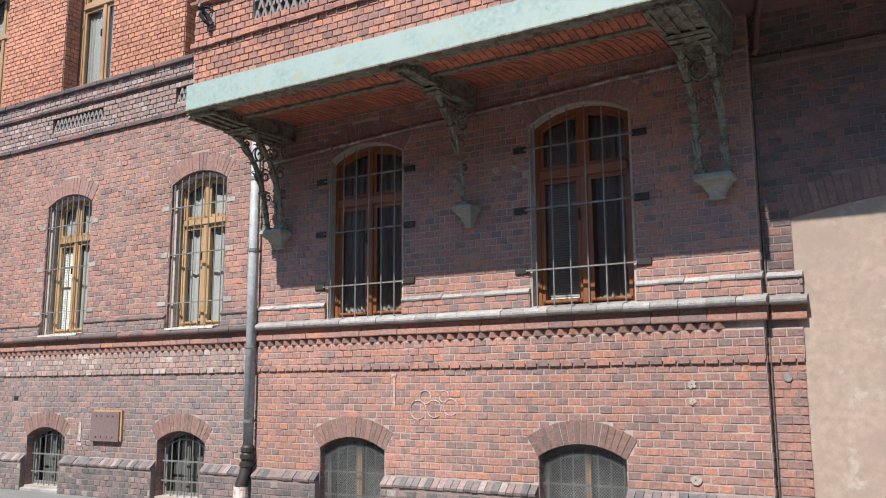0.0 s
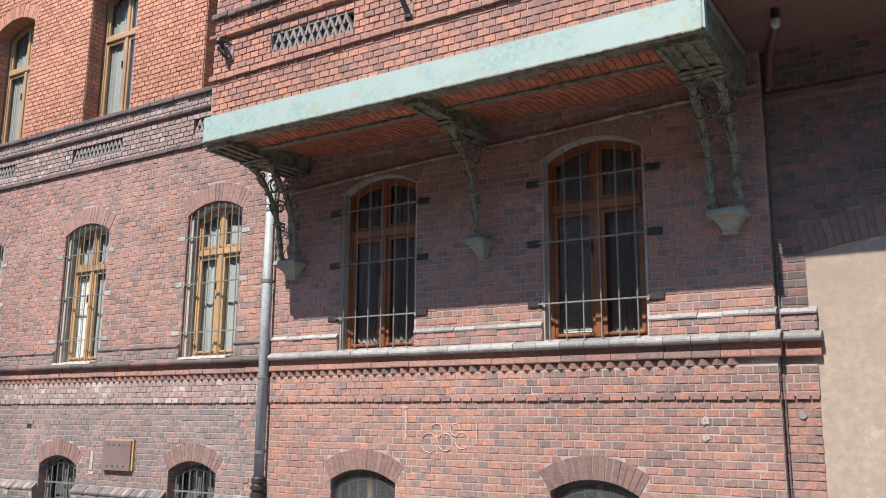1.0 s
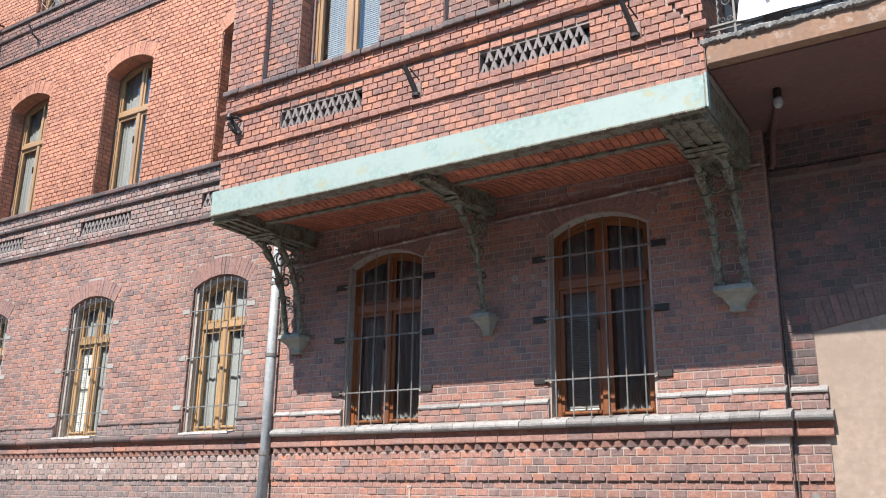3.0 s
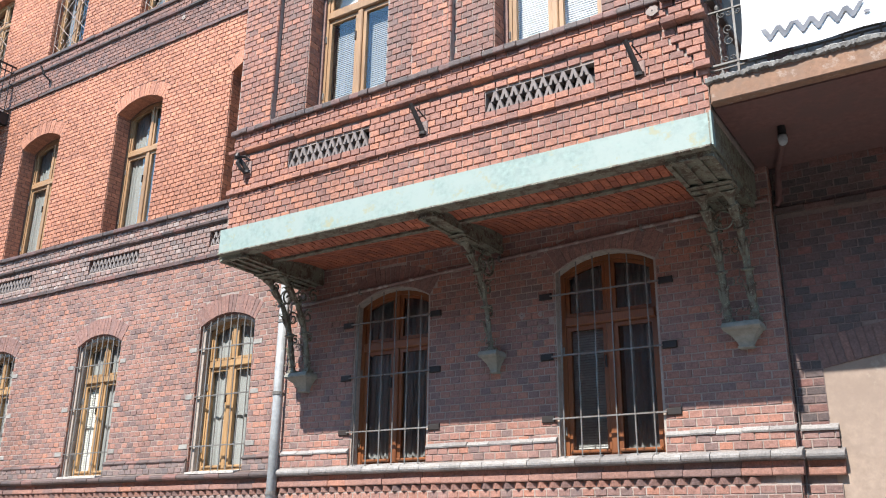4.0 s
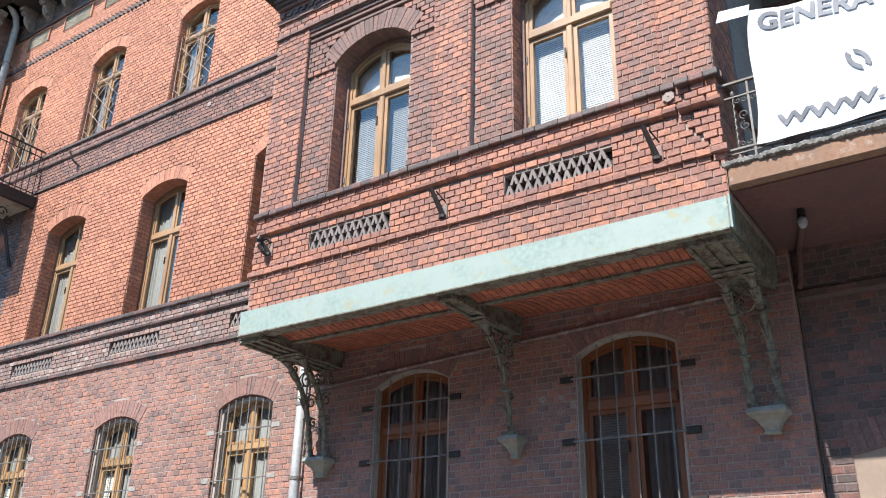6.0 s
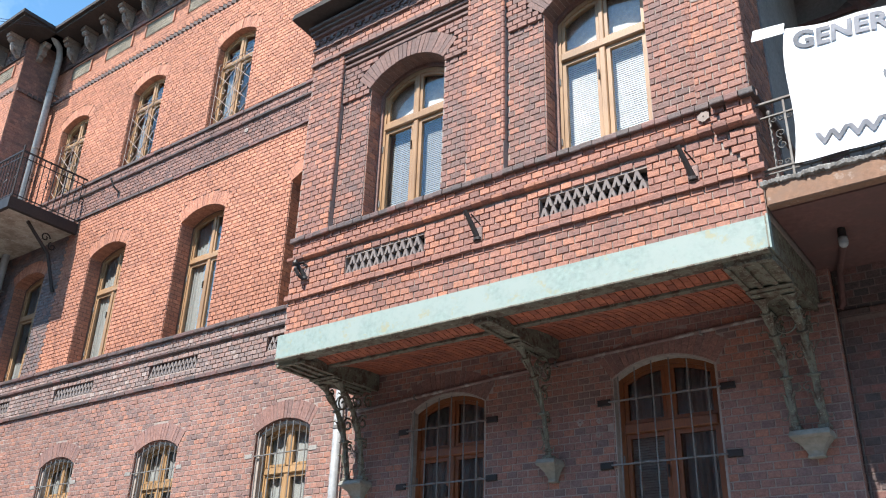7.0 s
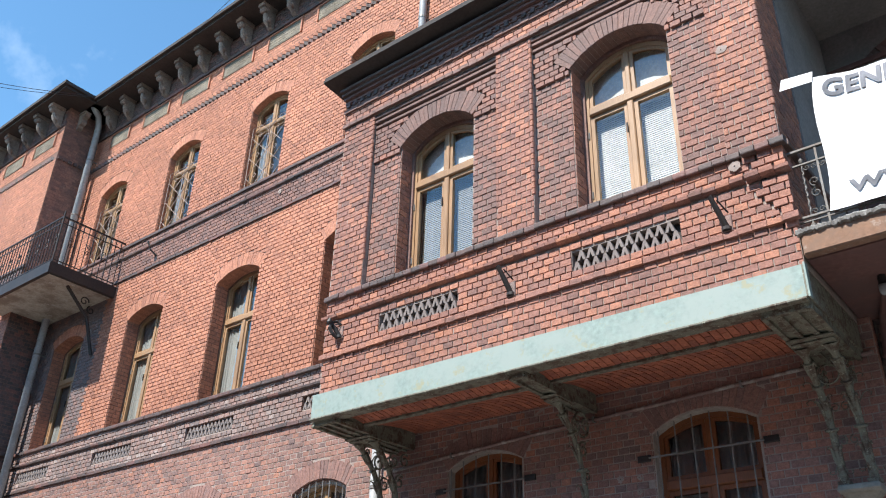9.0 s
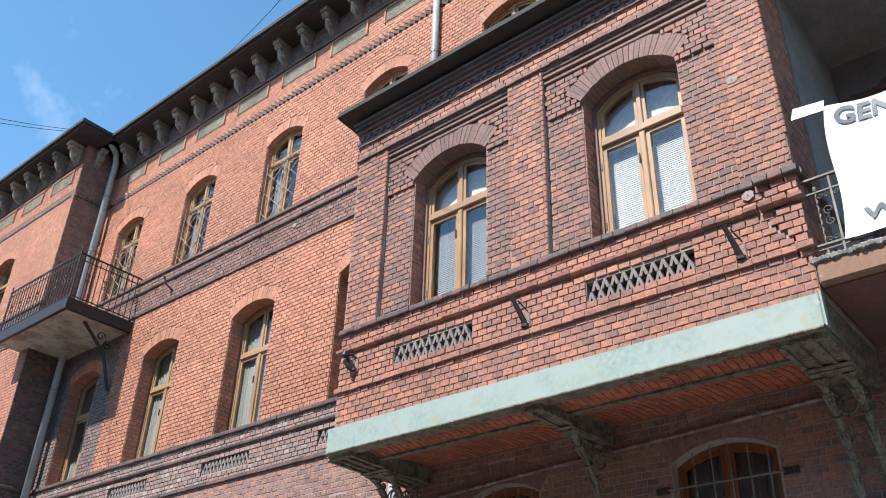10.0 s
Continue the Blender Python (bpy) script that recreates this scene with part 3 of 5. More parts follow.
def run(name, label, material, rows):
    t = thing(name, label, "moulding", kind="structure")
    for x0, x1, y, outline, length in rows:
        pieces(t, "moulded_brick", x0, x1, y, length, outline, material)
    return t


def up(outline, z):
    return [(d, q + z) for d, q in outline]


run("ledge_left", "dark glazed rounded brick ledge with grey wear", M_DARK, [(XL, XP, YW, LEDGE, 0.26)])
run("ledge_centre", "weathered grey rounded brick ledge under the windows", M_LEDGE, [(XP, XR + 0.05, YR, LEDGE, 0.26), (XR + 0.055, XE + 0.06, YW, LEDGE, 0.26)])
fillet = [(-0.02, 1.995), (0.05, 1.995), (0.055, 2.005), (0.055, 2.055), (0.012, 2.062), (0.012, 2.116), (-0.02, 2.116)]
run("ledge_fillet", "red brick fillet beneath the ledge", M_LOWER, [(XL, XP, YW, fillet, 0.25), (XP, XR + 0.04, YR, fillet, 0.25), (XR + 0.045, XE + 0.045, YW, fillet, 0.25)])
run("string_left", "dark sloped brick string course", M_DARK, [(a, b, YW, STRING, 0.25) for a, b in gaps(XL, XP, GROUND)])
run("string_centre", "pale weathered sloped brick string course", M_LEDGE, [(a, b, YR, STRING, 0.25) for a, b in gaps(XP, XR + 0.02, GROUND_R)] + [(XR + 0.03, XE + 0.03, YW, STRING, 0.25)])
run("water_table", "grey sloped plinth bricks above the pavement", M_PLINTH, [(a, b, YW, WATER, 0.078) for a, b in gaps(XL, XP, BASE)] + [(a, b, YR, WATER, 0.078) for a, b in gaps(XP, XR, BASE_R)] + [(XR, XE, YW, WATER, 0.078)])
run("sill_course", "dark brick sill course of the first floor", M_DARK, [(XL, XP + 0.1, YW, SILL, 0.25), (XL, XP, YW, RIB, 0.25), (XL, XP, YW, up(FLAT, 5.14), 0.25)])
run("sill_course_upper", "dark brick sill course of the second floor", M_DARK, [(XL, XP + 0.2, YW, SILL2, 0.25), (XL, XP + 0.2, YW, up(FLAT, 9.08), 0.25), (XL, XP + 0.2, YW, up(RIB, 3.95), 0.25)])
run("soffit_string", "sooty brick string under the balcony", M_DARK, [(XR + 0.02, 3.4, YW, up(FLAT, 4.32), 0.25)])
run("frieze_string", "brick string over the frieze panels", M_DARK, [(XL, 3.4, YW, up(FLAT, 13.60), 0.25)])
plinth_walls = ((XL, XP, YW, BASE, wall_left), (XP, XR, YR, BASE_R, wall_centre), (XR, XE, YW, [], wall_gate))
for x0, x1, y, holes, wall in plinth_walls:
    s = Shape()
    for a, b in gaps(x0, x1, holes):
        s.box(a, b, y - 0.07, y + 0.05, -0.3, 0.41)
    part("plinth", s, M_MORTARD, wall)
    bricks = [b for a, c in gaps(x0, x1, holes) for b in lay(a, c, 0.0, 0.40, [], y - 0.07)]
    masonry(wall, bricks, M_PLINTH)


def sawtooth(parent, x0, x1, y, z0, z1, material, step=0.125, out=0.055):
    """Bricks set cornerwise, as a row of teeth."""
    s = Shape()
    n = int((x1 - x0) / step)
    for i in range(n):
        x = x0 + (i + 0.5) * step
        s.add([(x - step * 0.46, y, z0), (x, y - out, z0), (x + step * 0.46, y, z0), (x - step * 0.46, y, z1), (x, y - out, z1), (x + step * 0.46, y, z1)],
              [(0, 1, 4, 3), (1, 2, 5, 4), (0, 2, 1), (3, 4, 5)])
    tagged(part("tooth_course", s, material, parent), kind="stuff")


for x0, x1, y, wall in ((XL, XP, YW, wall_left), (XP, XR - 0.2, YR, wall_centre)):
    s = Shape().box(x0, x1, y - 0.003, y + 0.02, 1.92, 1.99)
    part("tooth_backing", s, M_MORTARD, wall)
    sawtooth(wall, x0, x1, y - 0.003, 1.928, 1.984, M_LOWER)
for z0, z1 in ((12.71, 12.79), (12.81, 12.88)):
    sawtooth(wall_upper, XL, 3.4, YW, z0, z1, M_DARK if z0 < 12.8 else M_UPPER)

# ---- the bay on its beams ----
BX0, BX1 = -6.08, -0.58
bay = thing("oriel_bay", "red brick oriel bay resting on a green iron beam", "bay window", (-3.33, YO, 4.73))
PAN = ((-5.54, -3.57), (-3.09, -1.05))
PD = 0.075
s = Shape()
core(s, BX0 + 0.3, BX1 - 0.3, 5.9, 9.0, BAY, YO + PD, YO + 0.42)
bay_core = part("bay_wall", s, M_MORTAR, bay)
LATB = (-4.64, -2.12)
s = Shape().box(BX0, BX1, YO, YO + 0.42, 4.74, 5.305).box(BX0, BX1, YO, YO + 0.42, 5.515, 5.9).box(BX0, BX1, YO + 0.16, YO + 0.42, 5.305, 5.515)
for a, b in ((BX0, LATB[0] - 0.56), (LATB[0] + 0.56, LATB[1] - 0.56), (LATB[1] + 0.56, BX1)):
    s.box(a, b, YO, YO + 0.16, 5.305, 5.515)
part("apron", s, M_MORTAR, bay)
for a, b in ((BX0, PAN[0][0]), (PAN[0][1], PAN[1][0]), (PAN[1][1], BX1)):
    part("pilaster", Shape().box(a, b, YO, YO + 0.41, 5.9, 9.0), M_MORTAR, bay)
for a, b in PAN:
    part("panel_head", Shape().box(a, b, YO, YO + PD + 0.1, 8.47, 9.0), M_MORTAR, bay)
part("side_wall", Shape().box(BX0, BX0 + 0.35, YO + 0.42, YW, 4.74, 9.0), M_MORTAR, bay)
part("side_wall", Shape().box(BX1 - 0.35, BX1, YO + 0.42, YW + 1.2, 4.74, 9.0), M_MORTAR, bay)
single = lambda b: b[0] > -3.3 and b[2] < 5.2
br = lay(BX0, BX1, 4.74, 5.17, [], YO, 0.011) + lay(BX0, BX1, 5.20, 5.64, [], YO - 0.012, skip=lambda z: [(c - 0.56, c + 0.56) for c in LATB] if 5.31 < z < 5.52 else []) + lay(BX0, BX1, 5.69, 5.92, [], YO - 0.012)
for a, b in ((BX0, PAN[0][0]), (PAN[0][1], PAN[1][0]), (PAN[1][1], BX1)):
    br += lay(a, b, 5.96, 8.50, [], YO, 0.010)
br += lay(BX0, BX1, 8.55, 8.76, [], YO - 0.012)


def slipped(b):
    """Bricks beyond the crack have moved out and down."""
    xm, zm = (b[0] + b[1]) / 2, (b[2] + b[3]) / 2
    if not 4.95 < zm < 6.0 or xm < -0.63 - (zm - 4.98) * 0.36:
        return b
    d = 0.5 + rng.random()
    return (b[0] + 0.016 * d, b[1] + 0.016 * d, b[2] - 0.007, b[3] - 0.007 * d, b[4] - 0.014 * d)


masonry(bay_core, [slipped(b) for b in br], M_BAY, single)
masonry(bay_core, lay(BX0, BX1, 8.76, 8.95, [], YO - 0.025), M_ARCHD)
br = []
for (a, b), o in zip(PAN, BAY):
    br += lay(a, b, 5.96, 7.72, [o], YO + PD, 0.010) + lay(a, b, 7.72, 8.30, [o], YO + PD - 0.028, 0.010)
    st = Shape()
    for k, z in enumerate((8.29, 8.37, 8.43)):
        st.soft(a, b, YO + PD - 0.03 - 0.015 * (k + 1), YO + PD + 0.02, z, z + (0.045 if k < 2 else 0.06))
    part("stepped_head", st, M_ARCHD, bay_core)
masonry(bay_core, br, M_PANEL)
a, j = Shape(), Shape()
for o in BAY:
    voussoirs(a, o, YO + PD - 0.028, 0.24)
    jambs(j, o, YO + PD, 0.24)
tagged(part("arch_bricks", a, M_ARCHD, bay_core), kind="stuff")
tagged(part("jamb_bricks", j, M_BAY, bay_core), kind="stuff")
s = Shape()
for b in lay(YO + 0.005, 0.0, 5.0, 8.95, [], 0):
    brick_shape(s, *b)
tagged(part("side_bricks", sideways(s, BX1), M_BAY, bay_core), kind="stuff")
# rounded corner bricks of the pilasters
s = Shape()
for x in (PAN[0][0] - 0.012, PAN[0][1] + 0.012, PAN[1][0] - 0.012, PAN[1][1] + 0.012, BX1 - 0.004):
    for k in range(math.ceil(6.3 / COURSE), int((8.5 if x < BX1 - 0.1 else 8.9) / COURSE)):
        s.lathe(x, YO + 0.004, [(0.02, k * COURSE + 0.005), (0.022, k * COURSE + 0.01), (0.022, (k + 1) * COURSE - 0.01), (0.02, (k + 1) * COURSE - 0.005)], 8)
tagged(part("corner_bricks", s, M_BAY, bay_core), kind="stuff")
for name, outline, mat in (("sill_course", SILL, M_DARK), ("rib_course", RIB, M_BAY), ("string_course", up(FLAT, 5.155), M_BAY), ("head_course", up(FLAT, 8.50), M_ARCHD), ("top_course", up(FLAT, 8.74), M_ARCHD)):
    t = part(name, Shape().box(BX0, BX1, YO - 0.004, YO + 0.05, outline[0][1] + 0.005, outline[0][1] + 0.02), mat, bay)
    pieces(t, "moulded_brick", BX0 - 0.02, BX1 + 0.03, YO, 0.125, outline, mat, slip=-0.99 if outline[0][1] > 5.5 else -0.78)
    if name in ("sill_course",):
        q = Shape().prism([(-d, z) for d, z in outline], YO, 0.0)
        part("return", sideways(q, BX1), mat, t)
# eave of the bay: boarded soffit, felt edge
EZ, EY = 9.16, YO - 0.34
s = Shape().add([(BX0 - 0.17, EY, EZ), (3.6, EY, EZ), (3.6, YW, EZ - 0.16), (BX0 - 0.17, YW, EZ - 0.16), (BX0 - 0.17, EY, EZ + 0.05), (3.6, EY, EZ + 0.05), (3.6, YW, EZ + 0.32), (BX0 - 0.17, YW, EZ + 0.32)], CUBE)
eave = part("eave", s, M_ROOF, bay, "black felted lean-to roof edge")
s = Shape()
for k in range(4):
    s.box(BX0, BX1, YO - 0.05 - 0.04 * k, YO + 0.02, 8.89 + 0.045 * k, 8.93 + 0.045 * k)
part("eave_moulding", s, M_DARK, bay)
s = Shape()
for i in range(44):
    x = BX0 + 0.03 + i * 0.125
    s.box(x, x + 0.06, YO - 0.05, YO, 8.83, 8.89)
tagged(part("dentil_course", s, M_DARK, bay), kind="stuff")
s = Shape().box(BX0 - 0.13, 3.6, EY - 0.015, EY + 0.005, EZ - 0.01, EZ + 0.06)
part("drip_edge", s, M_ROOF, bay)

# lattice panels of cut brick


def lattice(cx, y, z0, z1, group, width=1.18, cols=9):
    t = thing("brick_lattice", "pierced grey brick lattice panel with triangular holes", "lattice", (cx, y, z0), group)
    x0, w, h = cx - width / 2, width / cols, z1 - z0
    part("backing", Shape().box(x0, x0 + width, y + 0.075, y + 0.09, z0, z1), M_BLACK, t)
    for r in range(2):
        za, zb = z0 + r * h / 2, z0 + (r + 1) * h / 2 - 0.004
        for i in range(cols):
            xa = x0 + i * w
            xb0 = xa + (w / 2 if r else 0)
            if r and i == cols - 1:
                continue
            c = w * 0.5
            s = Shape()
            # two half bricks leaning together, with a small hole between their feet
            a, b, q = xb0 + 0.004, xb0 + w - 0.004, min(0.03, w * 0.3)
            s.sweep_y([(a, za), (a + q, za), (xb0 + c, zb - 0.05), (xb0 + c, zb), (xb0 + c - 0.012, zb)], y - 0.004, y + 0.07)
            s.sweep_y([(b - q, za), (b, za), (xb0 + c + 0.012, zb), (xb0 + c, zb), (xb0 + c, zb - 0.05)], y - 0.004, y + 0.07)
            part("lattice_brick", s, M_LATT, t)
    return t


for cx in LATX:
    lattice(cx, YW, 5.34, 5.53, "lattice panels of the street front", cols=13)
for cx in LATB:
    lattice(cx, YO, 5.30, 5.52, "lattice panels of the bay", 1.12, cols=11)

# ---- bay floor: iron beams and shallow brick vaults ----
beam = thing("bay_beam", "pale green painted iron beam with rust stains", "beam", (-3.33, YO, 4.47))
s = Shape().box(-6.13, -0.60, YO - 0.045, YO - 0.03, 4.455, 4.735).box(-6.13, -0.60, YO - 0.03, YO + 0.10, 4.455, 4.475).box(-6.13, -0.60, YO - 0.03, YO + 0.08, 4.715, 4.735)
part("web_plate", s, M_GREEN, beam)
part("flange", Shape().soft(-6.14, -0.60, YO - 0.062, YO + 0.11, 4.432, 4.455, 0.006), M_IRON, beam, "rusty lower flange")
s = Shape().box(-0.60, -0.585, YO - 0.045, 0.0, 4.46, 4.735)
part("end_plate", s, M_IRON, beam)
s = Shape().box(-0.585, -0.57, YO - 0.05, YO + 0.02, 4.45, 4.75)
part("end_strip", s, M_GREEN, beam)
s = Shape().box(-6.12, -0.60, -0.945, -0.875, 4.45, 4.473).box(-6.12, -0.60, -0.915, -0.905, 4.473, 4.7)
part("middle_beam", s, M_IRON, beam)
part("left_plate", Shape().box(-6.13, -6.118, YO - 0.03, 0.0, 4.46, 4.735), M_IRON, beam)
vault = structure("bay_floor", Shape().box(-6.1, -0.6, YO + 0.02, 0.0, 4.68, 4.735), M_MORTARD, "shallow brick vaults between iron beams under the bay", "ceiling")
s = Shape()
for y0, y1 in ((YO + 0.06, -0.935), (-0.855, -0.01)):
    for k in range(int(5.5 / 0.076)):
        x = -6.1 + k * 0.076
        n = 3 if y1 - y0 < 0.5 else 6
        for i in range(-1, n + 1):
            ya = y0 + (y1 - y0) * (i + (0.25 if k % 2 else -0.25)) / n
            yb = ya + (y1 - y0) / n
            ya, yb = max(ya, y0) + 0.004, min(yb, y1) - 0.004
            if yb - ya < 0.012:
                continue
            f = lambda y: 4.475 + (0.03 if y1 < -0.5 else 0.04) * (1 - ((2 * y - y0 - y1) / (y1 - y0)) ** 2) + (0 if y1 < -0.5 else 0.12 * (y - y0) / (y1 - y0)) + rng.uniform(-0.002, 0.002)
            za, zb = f(ya), f(yb)
            s.add([(x, ya, za), (x + 0.067, ya, za), (x + 0.067, yb, zb), (x, yb, zb), (x, ya, za + 0.06), (x + 0.067, ya, za + 0.06), (x + 0.067, yb, zb + 0.06), (x, yb, zb + 0.06)], CUBE)
tagged(part("vault_bricks", s, M_VAULT, vault), kind="stuff")

# ---- rooms behind, roof, ground ----
s = Shape().box(XL, 3.6, 3.4, 3.6, -0.3, 14.6)
for z in (1.45, 4.86, 9.15):
    s.box(XL, 3.6, 0.63, 3.4, z, z + 0.2)
for x in (-14.1, -11.4, -8.7, -6.2, -3.35, -0.9, 3.4):
    s.box(x, x + 0.12, 0.63, 3.4, -0.3, 14.6)
structure("inner_walls", s, M_ROOM, "dim plastered inner walls and floors behind the windows", "wall")
s = Shape().box(BX0 + 0.36, BX1 - 0.36, YO + 0.43, 0.62, 4.9, 5.0).box(BX0 + 0.36, BX1 - 0.36, YO + 0.43, 0.62, 8.75, 8.85)
structure("bay_room", s, M_ROOM, "floor and ceiling of the bay room", "floor")
MAIN_E = -0.50
s = Shape().box(XL, 3.6, MAIN_E, 4.5, 14.18, 14.27)
s.box(-30, XL + 0.62, -1.26, 4.5, 14.18, 14.275)
roof = structure("roof", s, M_ROOF, "dark overhanging eaves of the flat roof", "roof")
part("gutter", Shape().box(XL + 0.62, 3.6, MAIN_E - 0.07, MAIN_E + 0.01, 14.24, 14.32).box(-30, XL + 0.69, -1.33, -1.25, 14.24, 14.325).box(XL + 0.61, XL + 0.69, -1.25, MAIN_E - 0.07, 14.24, 14.32), M_ROOF, roof)
structure("wall_opposite", Shape().box(-60, 60, -19.0, -18.5, 0, 10.5), M_LOWER, "plain brick house row across the street")
s = Shape().box(-400, 400, -400, 400, -0.6, 0.0)
structure("ground", s, M_ASPHALT, "grey paved street and pavement", "ground")

# ---- far wing that steps forward ----
YA = -0.76
FAR = [Opening(x, 1.03, z0, z1, 0.17, 0.24) for x in (-19.3,) for z0, z1 in ((9.95, 11.75),)]
FAR1 = [Opening(-19.3, 1.13, 5.95, 8.09, 0.17, 0.24)]
s = Shape()
core(s, -30, XL, -0.3, 5.2, [], YA, 0.4)
core(s, -30, XL, 5.2, 9.1, FAR1, YA, 0.4)
core(s, -30, XL, 9.1, 14.2, FAR, YA, 0.4)
wing = structure("wall_wing", s, M_MORTARU, "red brick wing that steps forward of the front")
masonry(wing, lay(-24, XL, 5.97, 9.1, FAR1, YA) + lay(-24, XL, 9.92, 12.7, FAR, YA) + lay(-24, XL, 12.9, 13.62, [], YA), M_UPPER)
masonry(wing, lay(-24, XL, 9.1, 9.9, [], YA - 0.02) + lay(-24, XL, 13.62, 14.1, [], YA - 0.03), M_DARK)
# side turned from the sun: darker bricks carry its shade as well as soot
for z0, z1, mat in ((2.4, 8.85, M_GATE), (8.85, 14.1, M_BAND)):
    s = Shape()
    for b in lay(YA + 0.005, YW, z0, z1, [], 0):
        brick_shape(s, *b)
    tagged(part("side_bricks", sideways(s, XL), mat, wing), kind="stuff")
a = Shape()
for o in FAR + FAR1:
    voussoirs(a, o, YA)
    jambs(a, o, YA)
tagged(part("arch_bricks", a, M_UPPER, wing), kind="stuff")
sawtooth(wing, -24, XL, YA, 12.71, 12.79, M_DARK)
q = Shape()
for i in range(6):
    y = YA + 0.07 + i * 0.125
    q.box(XL, XL + 0.05, y - 0.04, y + 0.04, 12.71, 12.79)
tagged(part("tooth_course", q, M_DARK, wing), kind="stuff")
for zz in (SILL, SILL2):
    part("sill_course", Shape().prism([(YA - d, z) for d, z in zz], -24, XL + 0.08), M_DARK, wing)
    part("sill_return", sideways(Shape().prism([(-d, z) for d, z in zz], YA, YW - 0.1), XL), M_DARK, wing)

# ---- windows ----


def contour(o, xa, xb, za, zb, inset, top_inset=None, n=8):
    """Outline of a sash from x xa..xb: rectangular up to zb, or up to the arch where zb is None."""
    xs = [xa + inset + (xb - xa - 2 * inset) * i / n for i in range(n + 1)]
    if zb is None:
        t = inset if top_inset is None else top_inset
        top = [(x, o.top(x) - t) for x in xs]
    else:
        top = [(x, zb - inset) for x in xs]
    return [(xs[0], za + inset)] + top + [(xs[-1], za + inset)]


def ring(o, xa, xb, za, zb, i0, i1, y0, y1):
    """A frame between two insets of one outline."""
    a, b = contour(o, xa, xb, za, zb, i0), contour(o, xa, xb, za, zb, i1)
    n, s = len(a), Shape()
    s.add([(x, y0, z) for x, z in a] + [(x, y0, z) for x, z in b] + [(x, y1, z) for x, z in a] + [(x, y1, z) for x, z in b],
          [f for i in range(n) for k in [(i + 1) % n] for f in ((i, k, n + k, n + i), (2 * n + i, 3 * n + i, 3 * n + k, 2 * n + k), (i, 2 * n + i, 2 * n + k, k), (n + i, n + k, 3 * n + k, 3 * n + i))])
    return s


def sheet(o, xa, xb, za, zb, inset, y):
    """A single pane that faces the street."""
    c = contour(o, xa, xb, za, zb, inset)
    return Shape().add([(x, y, z) for x, z in c], [tuple(range(len(c)))[::-1]])


def blind(o, xa, xb, za, zb, y, material, label, step=0.026, tilt=0.004):
    """Venetian slats hung behind the glass, with a head rail and a cord."""
    t = thing("venetian_blind", label, "blind", ((xa + xb) / 2, y, za))
    s = Shape()
    z = za
    while z < zb:
        s.add([(xa, y - tilt, z), (xb, y - tilt, z), (xb, y + tilt, z + step * 0.94), (xa, y + tilt, z + step * 0.94)], [(0, 1, 2, 3)])
        z += step
    tagged(part("slats", s, material, t), kind="stuff")
    part("head_rail", Shape().box(xa, xb, y - 0.02, y + 0.02, zb, zb + 0.04), material, t)
    return t


def curtain(o, xa, xb, za, zb, y, label, folds=9, depth=0.025, material=None):
    n = folds * 6
    top = lambda x: (o.top(min(max(x, o.x - o.h + 0.01), o.x + o.h - 0.01)) if zb is None else zb)
    s = Shape()
    v = []
    for i in range(n + 1):
        x = xa + (xb - xa) * i / n
        d = depth * (math.sin(i * 2 * math.pi / 6) + 0.6 * math.sin(i * 1.37 + xa * 5))
        v += [(x, y + d, za), (x, y + d * 0.6, top(x))]
    s.add(v, [(2 * i, 2 * i + 2, 2 * i + 3, 2 * i + 1) for i in range(n)])
    return tagged(part("curtain", s, material or M_CURTAIN), label, "curtain")


